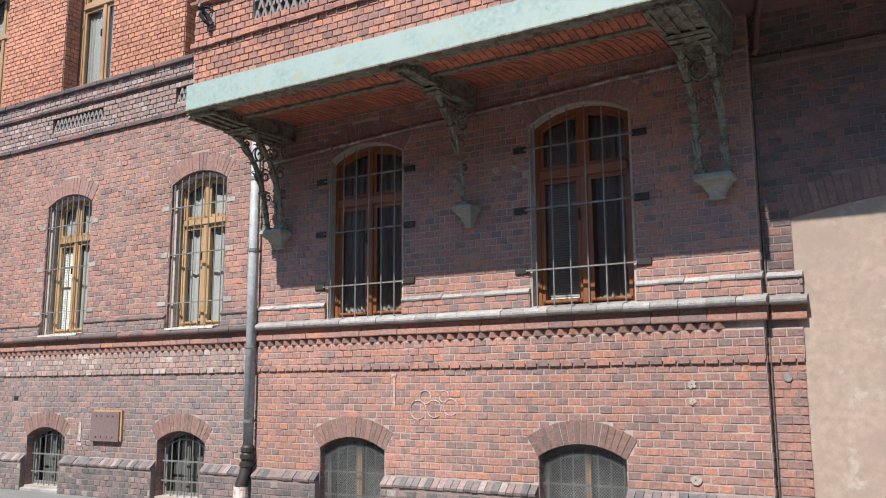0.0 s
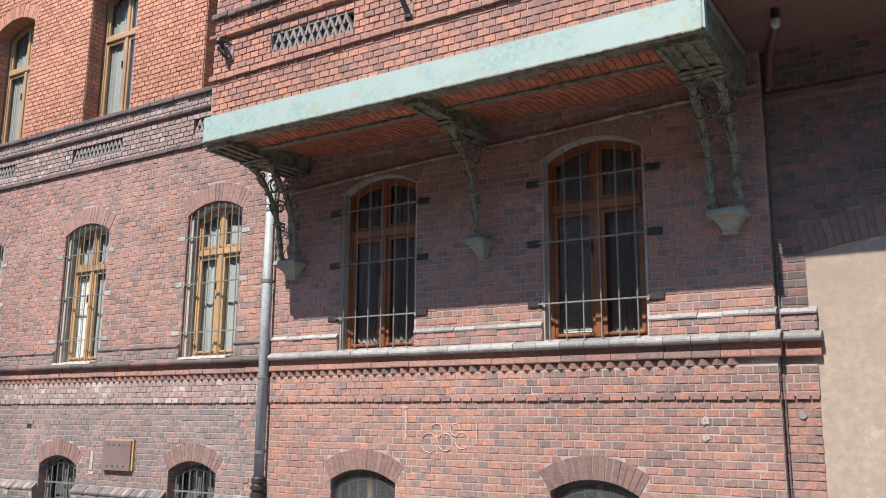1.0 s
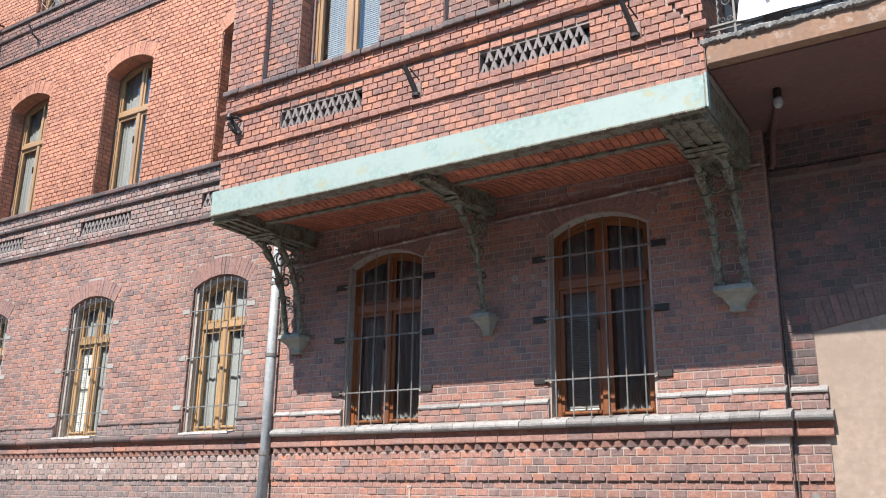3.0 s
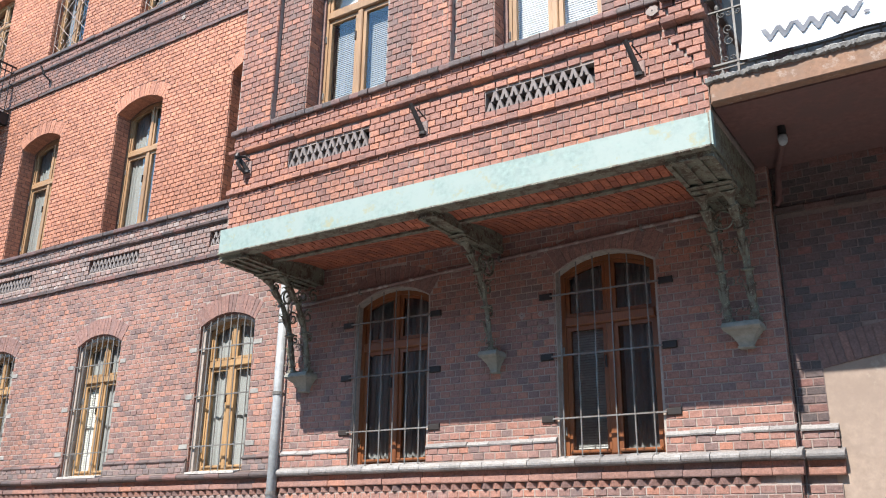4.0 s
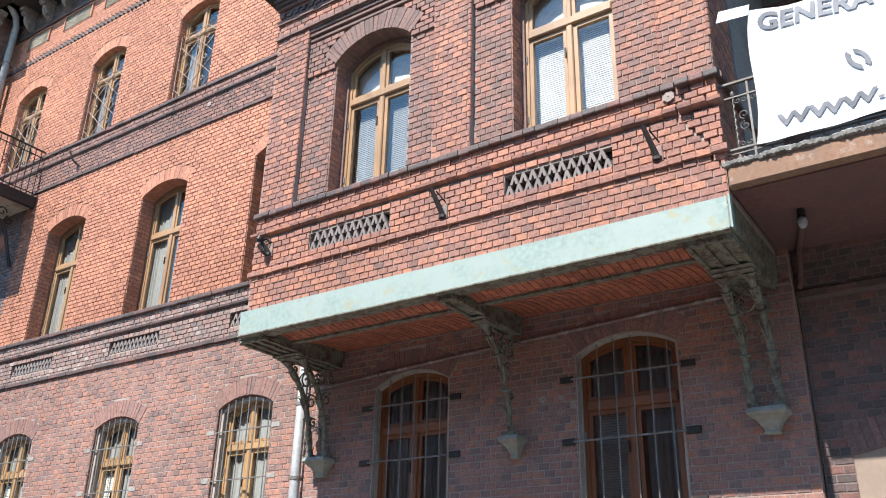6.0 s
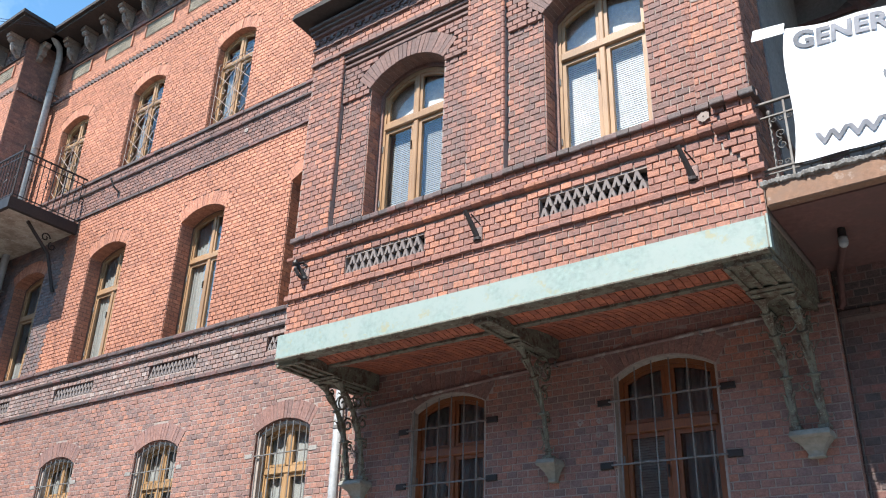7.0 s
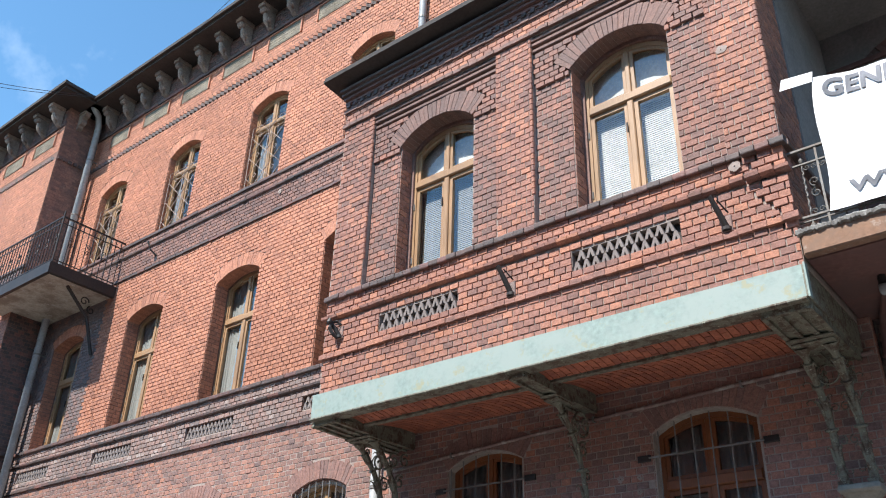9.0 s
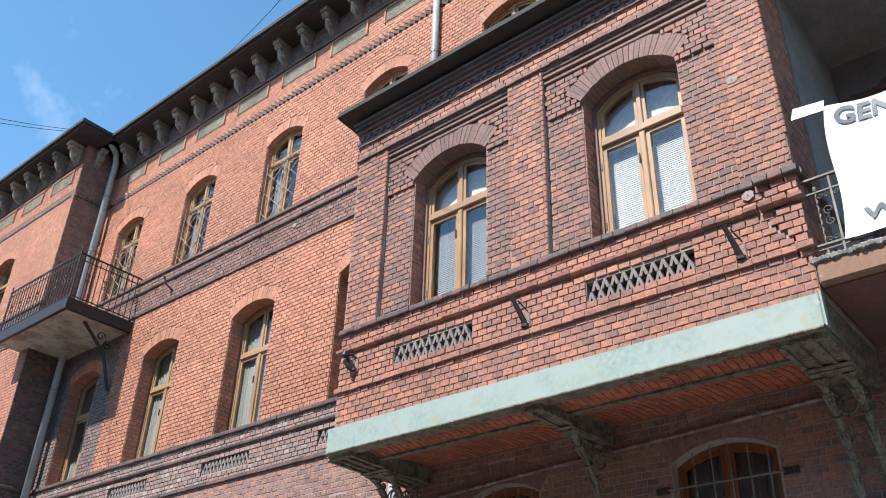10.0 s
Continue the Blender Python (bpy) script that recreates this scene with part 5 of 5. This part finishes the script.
# ---- right-hand balcony over the gateway ----
balcony = thing("balcony", "concrete balcony slab with brown painted edge, crumbling on top", "balcony", (1.5, YO, 4.8))
part("slab", Shape().box(-0.56, 3.6, YO + 0.03, YW - 0.01, 4.785, 5.0), M_SOFFIT, balcony, "dark red painted underside")
part("fascia", Shape().soft(-0.56, 3.6, YO - 0.06, YO + 0.03, 4.80, 5.0, 0.012), M_SLAB, balcony, "brown painted slab edge")
r2 = random.Random(3)
s, n = Shape(), 300
v = []
for i in range(n + 1):
    x = -0.585 + 4.1 * i / n
    lump = 0.5 + 0.5 * math.sin(x * 7.3) * math.sin(x * 17.1 + 1)
    e, h, u = -0.022 * lump + r2.uniform(-0.007, 0.007), 0.012 * lump + r2.uniform(-0.008, 0.006), r2.uniform(-0.012, 0.006)
    v += [(x, YO - 0.05, 4.975 + u), (x, YO - 0.078 + e, 4.985 + u), (x, YO - 0.082 + e, 5.01 + h * 0.5), (x, YO - 0.05 + e, 5.03 + h), (x, YO + 0.12, 5.035 + h * 0.4), (x, YW, 5.03)]
s.add(v, [(6 * i + k, 6 * i + 6 + k, 6 * i + 7 + k, 6 * i + 1 + k) for i in range(n) for k in range(5)])
part("crumbling_top", s, M_RUBBLE, balcony, "broken grey mortar edge")
wall_loggia = structure("wall_loggia", Shape().box(BX1, 3.6, 1.2, 1.4, 4.85, 9.05), M_GREYR, "grey rendered back wall of the loggia")
structure("loggia_ceiling", Shape().box(BX1, 3.6, YO, 1.4, 8.96, 9.02), M_GREYR, "grey rendered loggia ceiling", "ceiling")
part("loggia_cheek", Shape().box(BX1, BX1 + 0.02, -0.66, 1.2, 5.0, 8.95), M_GREYR, wall_loggia)
LOG = Opening(1.0, 2.6, 5.0, 7.95, 0.6, 0.25)
s = Shape()
voussoirs(s, LOG, 1.2, 0.02, 0.03)
tagged(part("arch_bricks", s, M_DARK, wall_loggia), kind="stuff")
part("moulding", Shape().box(BX1 + 0.02, BX1 + 0.3, 1.16, 1.2, 5.0, 8.3).box(BX1 + 0.02, 0.1, 1.15, 1.2, 8.36, 8.42), M_SOFFIT, wall_loggia)

railing = thing("railing", "wrought-iron balcony railing with twisted bars and scrolls", "railing", (1.5, -1.38, 5.05))
yr = -1.38
for name, z, r in (("top_rail", 5.80, 0.016), ("second_rail", 5.66, 0.011), ("bottom_rail", 5.16, 0.014), ("lower_rail", 5.12, 0.008)):
    part(name, Shape().box(-0.56, 3.5, yr - r, yr + r, z - r * 0.6, z + r * 0.6), M_IRONG, railing)
for i in range(31):
    x = -0.46 + i * 0.13
    if i % 2 == 0:
        pts = [(x + 0.004 * math.cos(k * 1.9), yr + 0.004 * math.sin(k * 1.9), 5.16 + 0.5 * k / 24) for k in range(25)]
        part("twisted_bar", Shape().tube(pts, [0.009 if k % 2 else 0.0075 for k in range(25)], 6), M_IRONG, railing)
        part("finial", Shape().lathe(x, yr, [(0.003, 5.66), (0.016, 5.675), (0.02, 5.695), (0.014, 5.715), (0.004, 5.725)], 8), M_IRONG, railing)
        part("knob", Shape().lathe(x, yr, [(0.006, 5.12), (0.01, 5.10), (0.022, 5.08), (0.022, 5.06), (0.012, 5.04), (0.008, 5.03)], 8), M_IRONG, railing)
    else:
        part("plain_bar", Shape().box(x - 0.009, x + 0.009, yr - 0.009, yr + 0.009, 5.03, 5.80), M_IRONG, railing)
    for zz, sg in ((5.62, 1), (5.20, -1)):
        part("small_scroll", Shape().tube(spiral(x + 0.035, yr, zz, 0.026, 1.1, math.pi, "xz", sg), 0.005, 4), M_IRONG, railing)
        part("small_scroll", Shape().tube(spiral(x + 0.09, yr, zz, 0.026, 1.1, 0, "xz", -sg), 0.005, 4), M_IRONG, railing)
    if i % 2:
        for sg in (1, -1):
            part("large_scroll", Shape().tube(spiral(x - 0.055, yr, 5.42 + sg * 0.055, 0.045, 1.2, -sg * math.pi / 2 , "xz", -sg), 0.006, 4), M_IRONG, railing)

# white sheet tied before the railing
banner = thing("banner", "white printed sheet tied before the balcony railing", "banner", (0.9, -1.45, 5.15))


def wave(u, v):
    """How far the sheet bellies from its plane at u along, v up."""
    return 0.018 * math.sin(u * 5.1 + v * 1.3) + 0.012 * math.sin(u * 11 - v * 3.1 + 1) + 0.01 * math.sin(v * 7 + u * 2)


def place(u, v):
    x = -0.30 + 2.6 * u + 0.09 * v * (1 - u) + 0.02 * math.sin(v * 6) * (1 - u)
    sag = 0.16 * math.sin(math.pi * min(1, u * 1.4)) * v * 0.8
    return (x, -1.45 + wave(u * 2.6, v) - 0.01, 5.12 + 1.31 * v - sag - 0.03 * u)


s = Shape()
NU, NV = 60, 26
s.add([place(i / NU, k / NV) for k in range(NV + 1) for i in range(NU + 1)], [(k * (NU + 1) + i, k * (NU + 1) + i + 1, (k + 1) * (NU + 1) + i + 1, (k + 1) * (NU + 1) + i) for k in range(NV) for i in range(NU)])
part("sheet", s, M_WHITE, banner, smooth=True)
strap = Shape().add([(-0.50, -1.44, 6.42), (-0.22, -1.46, 6.38), (-0.20, -1.46, 6.48), (-0.47, -1.44, 6.53)], [(0, 1, 2, 3)])
part("strap", strap, M_WHITE, banner)


def lettering(text, u0, v0, size, lean=0.0, stretch=1.0, name="lettering"):
    """Print on the sheet, letter by letter, that follows its waves."""
    c = bpy.data.curves.new("print", "FONT")
    c.body, c.size, c.shear, c.offset = text, size, lean, size * 0.035
    ob = bpy.data.objects.new("print", c)
    scene.collection.objects.link(ob)
    dg = bpy.context.evaluated_depsgraph_get()
    me = bpy.data.meshes.new_from_object(ob.evaluated_get(dg))
    bpy.data.objects.remove(ob)
    bm = bmesh.new()
    bm.from_mesh(me)
    bmesh.ops.triangulate(bm, faces=bm.faces)
    bmesh.ops.subdivide_edges(bm, edges=[e for e in bm.edges if e.calc_length() > 0.06], cuts=2)
    for v in bm.verts:
        x, y, z = place(u0 + v.co.x * stretch / 2.6, v0 + v.co.y / 1.31)
        v.co = (x, y - 0.012, z)
    bm.to_mesh(me)
    bm.free()
    me.materials.append(M_LETTER)
    o = new(name, me)
    o.parent = banner
    o.matrix_parent_inverse = banner.matrix_world.inverted()


lettering("GENERA", 0.03, 0.835, 0.24, 0.0, 1.0)
lettering("WWW.", 0.06, 0.09, 0.16, 0.0, 1.5)
s = Shape()
for k in range(18):
    a0, a1 = 2 * math.pi * k / 18, 2 * math.pi * (k + 1) / 18
    if k in (4, 5, 13, 14):
        continue
    v = []
    for a, r in ((a0, 0.06), (a1, 0.06), (a1, 0.12), (a0, 0.12)):
        x, y, z = place(0.31 + r * 0.75 * math.cos(a + 0.5) / 2.6, 0.42 + r * math.sin(a) / 1.31)
        v.append((x, y - 0.012, z))
    s.add(v, [(0, 1, 2, 3)])
part("ring_mark", s, M_LETTER, banner)

# lamp under the balcony and the conduit to it
lamp_fit = thing("outdoor_lamp", "small round lamp with white glass under the balcony", "lamp", (-0.17, -0.78, 4.6))
part("lamp_base", Shape().lathe(-0.17, -0.78, [(0.03, 4.785), (0.034, 4.76), (0.034, 4.71), (0.042, 4.70)], 12), M_BLACK, lamp_fit)
part("lamp_glass", Shape().lathe(-0.17, -0.78, [(0.036, 4.70), (0.04, 4.67), (0.036, 4.635), (0.022, 4.615), (0.004, 4.61)], 14), M_PIPE, lamp_fit, smooth=True)
conduit = thing("conduit", "thin painted conduit along the soffit and wall", "conduit", (-0.17, -0.7, 4.7))
part("tube", Shape().tube([(-0.17, -0.74, 4.76), (-0.25, -0.4, 4.755), (-0.38, 0.03, 4.75), (-0.41, 0.06, 4.45), (-0.44, 0.06, 4.40)], 0.028, 8), M_SOFFIT, conduit)
part("strip", Shape().tube([(XR + 0.025, YW - 0.03, 0.5), (XR + 0.025, YW - 0.03, 4.75)], 0.006, 6), M_IRONG, conduit, "grey lightning conductor strip")

cable = thing("wall_pipe", "thin grey pipe sloping across the wall under the bay", "pipe", (-3.3, -0.03, 4.3))
part("tube", Shape().tube([(-6.1, -0.035, 4.17), (-5.0, -0.035, 4.235), (-3.9, -0.04, 4.295), (-2.6, -0.035, 4.35), (-1.5, -0.04, 4.40), (-0.5, -0.035, 4.44)], 0.02, 8), M_PIPEW, cable, smooth=True)
for x, z in ((-5.2, 4.225), (-3.3, 4.322), (-1.7, 4.39)):
    part("clip", Shape().box(x - 0.012, x + 0.012, -0.06, -0.01, z - 0.03, z + 0.03), M_BAR, cable)

# ---- iron flag holders on the bay ----


def holder(x, z, short=False):
    t = thing("flag_holder", "black iron flag holder leaning out from the bay", "flag holder", (x, YO, z), "flag holders")
    part("plate", Shape().soft(x - 0.05, x + 0.05, YO - 0.035, YO - 0.01, z - 0.06, z + 0.10), M_GREYB, t)
    L = 0.18 if short else 0.36
    part("socket", Shape().tube([(x, YO - 0.03, z - 0.02), (x - 0.06, YO - 0.05 - L * 0.35, z - 0.02 + L * 0.75)], [0.03, 0.022], 10), M_BLACK, t)
    part("stay", Shape().tube([(x + 0.03, YO - 0.03, z + 0.12), (x - 0.02, YO - 0.06 - L * 0.2, z + L * 0.6)], 0.008, 5), M_BLACK, t)
    if short:
        part("hook", Shape().tube([(x, YO - 0.06, z - 0.06), (x - 0.02, YO - 0.12, z - 0.02), (x - 0.05, YO - 0.15, z + 0.05), (x - 0.06, YO - 0.12, z + 0.13), (x - 0.03, YO - 0.06, z + 0.16), (x, YO - 0.02, z + 0.12)], [0.018, 0.02, 0.024, 0.022, 0.018, 0.014], 8), M_BLACK, t)
        part("knob", Shape().tube([(x - 0.07, YO - 0.15, z + 0.10), (x - 0.06, YO - 0.15, z + 0.13), (x - 0.05, YO - 0.15, z + 0.17)], [0.02, 0.036, 0.018], 8), M_BLACK, t)
    part("ring", Shape().tube([(x, YO - 0.03, z - 0.05), (x, YO - 0.03, z - 0.02)], 0.045, 10), M_BLACK, t)
    return t


holder(-5.80, 5.42, True)
holder(-3.38, 5.29)
holder(-1.14, 5.28)

# ---- eaves: carved brackets and frieze panels ----


def corbel(x, y, turn=False):
    t = thing("eaves_bracket", "weathered carved terracotta bracket under the eaves", "bracket", (x, y, 13.7), "eaves brackets")
    o = [(0.0, 14.10), (-0.30, 14.10), (-0.325, 14.06), (-0.32, 14.01), (-0.28, 13.975), (-0.22, 13.975), (-0.19, 13.95), (-0.185, 13.91), (-0.21, 13.87), (-0.21, 13.82), (-0.17, 13.785), (-0.11, 13.78), (-0.09, 13.75), (-0.08, 13.71), (-0.04, 13.68), (0.0, 13.67)]
    if turn:
        part("scroll_body", sideways(Shape().prism([(a, z) for a, z in o], y - 0.06, y + 0.06), XL), M_TERRA, t)
        part("cap", sideways(Shape().box(y - 0.085, y + 0.085, -0.27, 0.0, 14.08, 14.12), XL), M_TERRA, t)
    else:
        part("scroll_body", Shape().prism([(y + a, z) for a, z in o], x - 0.06, x + 0.06), M_TERRA, t)
        part("cap", Shape().box(x - 0.09, x + 0.09, y - 0.35, y, 14.09, 14.18), M_TERRA, t)
        for sg in (-1, 1):
            part("volute", Shape().tube([(x + sg * 0.04, y - 0.255, 14.03), (x + sg * 0.085, y - 0.255, 14.03)], [0.062, 0.04], 10), M_TERRA, t)
            part("volute", Shape().tube([(x + sg * 0.04, y - 0.145, 13.84), (x + sg * 0.085, y - 0.145, 13.84)], [0.055, 0.035], 10), M_TERRA, t)
        part("leaf", Shape().tube([(x, y - 0.22, 13.98), (x, y - 0.20, 13.88), (x, y - 0.17, 13.78), (x, y - 0.11, 13.70)], [0.035, 0.055, 0.045, 0.02], 7), M_TERRA, t)
    return t


for i in range(16):
    corbel(-15.82 + i * 0.705, YW - 0.04)
for i in range(9):
    corbel(-16.75 - i * 0.705, YA - 0.04)
corbel(XL, -0.45, True)
for c, y in [(-14.02 + 1.425 * i, YW) for i in range(8)] + [(-15.45, YW)] + [(-17.3 - 1.425 * i, YA) for i in range(4)]:
    w = 0.93 if c > -15 or y == YA else 0.75
    t = thing("frieze_panel", "carved sandy frieze panel in a brick surround", "panel", (c, y, 13.17), "frieze panels")
    part("relief", Shape().box(c - w / 2, c + w / 2, y - 0.018, y + 0.02, 13.18, 13.52), M_SANDY, t)
    part("surround", Shape().box(c - w / 2 - 0.035, c - w / 2, y - 0.04, y, 13.16, 13.55).box(c + w / 2, c + w / 2 + 0.035, y - 0.04, y, 13.16, 13.55).box(c - w / 2, c + w / 2, y - 0.04, y, 13.52, 13.55), M_UPPER, t)
    s = Shape()
    for i in range(int(w / 0.062)):
        for k in range(5):
            xx, zz = c - w / 2 + 0.04 + i * 0.062, 13.215 + k * 0.067
            s.tube([(xx + r2.uniform(-0.01, 0.01), y - 0.012, zz), (xx, y - 0.026, zz)], [0.028, 0.012], 6)
    tagged(part("carving", s, M_SANDY, t), kind="stuff")

# ---- far balcony at the wing ----
bal2 = thing("corner_balcony", "small stained concrete balcony with black iron railing", "balcony", (-15.4, -0.6, 8.76))
part("slab", Shape().box(-16.9, -14.08, -1.27, YW - 0.02, 8.80, 8.94), M_CONCRETE, bal2)
part("edge_beam", Shape().box(-16.9, -14.0, -1.34, -1.27, 8.76, 8.99).box(-14.08, -14.0, -1.27, YW - 0.02, 8.76, 8.99), M_BLACK, bal2, "black iron edge beam")
part("bracket_arm", Shape().tube([(-14.35, 0.06, 7.6), (-14.35, -0.2, 8.3), (-14.35, -0.75, 8.80)], 0.035, 8), M_BLACK, bal2)
part("bracket_scroll", Shape().tube(spiral(-14.35, -0.33, 8.62, 0.10, 1.2), 0.014, 5).tube(spiral(-14.35, -0.16, 8.48, 0.09, 1.2, 2.0), 0.014, 5), M_BLACK, bal2)
ra = part("front_rail", Shape().box(-16.9, -14.04, -1.31, -1.285, 9.98, 10.01), M_BLACK, bal2)
rb = part("side_rail", Shape().box(-14.055, -14.03, -1.30, YW, 9.98, 10.01), M_BLACK, bal2)
for z in (9.05, 9.85):
    part("cross_rail", Shape().box(-16.9, -14.04, -1.305, -1.29, z, z + 0.018), M_BLACK, ra)
    part("cross_rail", Shape().box(-14.05, -14.035, -1.30, YW, z, z + 0.018), M_BLACK, rb)
for i in range(24):
    x = -16.8 + i * 0.12
    part("baluster", Shape().box(x - 0.007, x + 0.007, -1.304, -1.29, 8.98, 9.99), M_BLACK, ra)
    if i % 3 == 1:
        part("curl", Shape().tube(spiral(x + 0.05, -1.297, 9.45, 0.05, 1.2, 0, "xz"), 0.007, 4).tube(spiral(x + 0.05, -1.297, 9.58, 0.05, 1.2, 3, "xz", -1), 0.007, 4), M_BLACK, ra)
for i in range(11):
    y = -1.2 + i * 0.12
    part("baluster", Shape().box(-14.05, -14.036, y - 0.007, y + 0.007, 8.98, 9.99), M_BLACK, rb)
    if i % 3 == 1:
        part("curl", Shape().tube(spiral(-14.043, y + 0.05, 9.45, 0.05, 1.2), 0.007, 4).tube(spiral(-14.043, y + 0.05, 9.58, 0.05, 1.2, 3, "yz", -1), 0.007, 4), M_BLACK, rb)
for x, y in ((-14.04, -1.297), (-16.85, -1.297)):
    part("corner_post", Shape().tube([(x, y, 8.95), (x, y, 10.10), (x, y, 10.14)], [0.018, 0.016, 0.005], 8), M_BLACK, bal2)

# ---- small things on the wall ----
plq = thing("wall_plaque", "brown sheet-metal cover plate bolted to the wall", "cover plate", (-9.12, YW, 0.73))
part("plate", Shape().soft(-9.41, -8.83, YW - 0.06, YW - 0.035, 0.73, 1.13, 0.006), M_PLAQUE, plq)
part("back_frame", Shape().box(-9.39, -8.80, YW - 0.035, YW - 0.005, 0.74, 1.15), M_WOOD, plq, "yellowish wooden backing frame")
for x in (-9.29, -9.18, -9.06, -8.95):
    for z in (0.79, 1.07):
        part("vent_hole", Shape().tube([(x, YW - 0.064, z), (x, YW - 0.056, z)], 0.012, 8), M_BLACK, plq)
for x0, x1, z0, z1 in ((-9.72, -9.67, 0.72, 0.98), (-9.75, -9.64, 0.66, 0.70)):
    tagged(part("chalk_mark", Shape().box(x0, x1, YW - 0.0135, YW - 0.003, z0, z1), M_CHALK), "streak of pale paint on the bricks", "paint mark")
tagged(part("vent_hole", Shape().box(-11.28, -11.18, YW - 0.013, YW, 1.28, 1.34), M_BLACK), "small dark vent hole in the bricks", "vent")
tagged(part("vent_hole", Shape().tube([(-0.33, YW - 0.018, 1.50), (-0.33, YW - 0.005, 1.50)], 0.035, 12), M_BAR), "round iron vent set in the brick strip", "vent")
g = thing("chalk_scrawl", "faded chalk rings and strokes scrawled on the bricks", "graffiti", (-3.85, YR - 0.02, 1.2))
for cx, cz, r in ((-4.02, 1.20, 0.10), (-3.82, 1.21, 0.09), (-3.62, 1.23, 0.085), (-3.93, 1.33, 0.07), (-3.70, 1.34, 0.06)):
    part("ring", Shape().tube([(cx + r * math.cos(a * 0.42), YR - 0.0075, cz + r * math.sin(a * 0.42)) for a in range(14)], 0.006, 4), M_CHALK, g)
part("stroke", Shape().box(-4.335, -4.31, YR - 0.0125, YR - 0.003, 1.22, 1.56), M_CHALK, g)
part("stroke", Shape().box(-4.36, -4.30, YR - 0.0125, YR - 0.003, 1.55, 1.58), M_CHALK, g)
part("stroke", Shape().box(-3.45, -3.44, YR - 0.0125, YR - 0.003, 1.2, 1.42), M_CHALK, g)


def chip(x, z, r, y):
    """A ragged patch of pale mortar round an old fixing hole."""
    s = Shape()
    n, r = 14, r * 0.85
    rim = [(x + r * r2.uniform(0.6, 1.15) * math.cos(2 * math.pi * k / n), y - 0.003, z + r * r2.uniform(0.6, 1.1) * math.sin(2 * math.pi * k / n)) for k in range(n)]
    s.add([(x, y - 0.005, z)] + rim, [(0, k + 1, (k + 1) % n + 1) for k in range(n)])
    t = thing("mortar_patch", "pale chipped mortar patch round an old hole", "mortar patch", (x, y, z), "chipped patches")
    part("patch", s, M_MORTAR, t)
    part("hole", Shape().tube([(x, y - 0.007, z), (x, y - 0.003, z)], r * 0.14, 7), M_BLACK, t)


for x, z, r in ((-3.05, 3.67, 0.05), (-2.84, 3.66, 0.035), (-2.85, 3.52, 0.042), (-1.125, 1.45, 0.05), (-1.12, 1.30, 0.04), (-1.13, 0.62, 0.06), (-2.9, 4.33, 0.05)):
    chip(x, z, r, YR - 0.0125)
chip(-0.95, 7.16, 0.07, YO - 0.013)
chip(-0.99, 5.83, 0.07, YO - 0.036)
chip(-9.2, 9.45, 0.06, YW - 0.038)

# crack in the corner of the bay: displaced bricks and a dark gap
crack = thing("brick_crack", "stepped dark crack through the corner of the bay", "crack", (-0.8, YO, 5.2))
pts = [(-0.98, 5.98), (-0.94, 5.93), (-0.95, 5.86), (-0.86, 5.80), (-0.87, 5.66), (-0.80, 5.62), (-0.79, 5.50), (-0.72, 5.46), (-0.73, 5.31), (-0.78, 5.22), (-0.70, 5.17), (-0.69, 5.08), (-0.62, 5.04), (-0.60, 4.98)]
for (xa, za), (xb, zb) in zip(pts, pts[1:]):
    if zb > 5.7:
        continue
    w = 0.05
    y = YO - 0.0155 if 5.19 < zb < 5.65 else YO - 0.0035
    part("gap", Shape().add([(xa, y, za), (xb, y, zb), (xb + w, y, zb + w * 0.6), (xa + w, y, za + w * 0.6)], [(0, 1, 2, 3)]), M_ROOF, crack)

# rod brackets on the second floor string, overhead wires
for x in (-12.75, -16.05):
    t = thing("wire_holder", "black iron wire holder on the upper string course", "wire holder", (x, YW, 9.35))
    part("arm", Shape().tube([(x, YW, 9.30), (x - 0.05, YW - 0.15, 9.42), (x - 0.08, YW - 0.22, 9.58)], 0.018, 6), M_BLACK, t)
    part("foot", Shape().box(x - 0.03, x + 0.03, YW - 0.03, YW, 9.2, 9.34), M_BLACK, t)

for a, b in (((-15.85, -0.5, 14.37), (-14.0, -5.0, 11.4)), ((-15.85, -0.5, 14.34), (-13.9, -5.0, 11.2)), ((-11.93, -0.55, 14.24), (-4.65, -3.47, 9.98))):
    a, b = Vector(a), Vector(b)
    b = a + (b - a) * (1.0 if b.x < -13 else 0.98)
    t = thing("overhead_wire", "thin black wire from the eaves across the street", "wire", a, "overhead wires")
    part("strand", Shape().tube([tuple(a + (b - a) * k / 8 - Vector((0, 0, 0.12 * math.sin(math.pi * k / 8)))) for k in range(9)], 0.006, 4), M_BLACK, t)
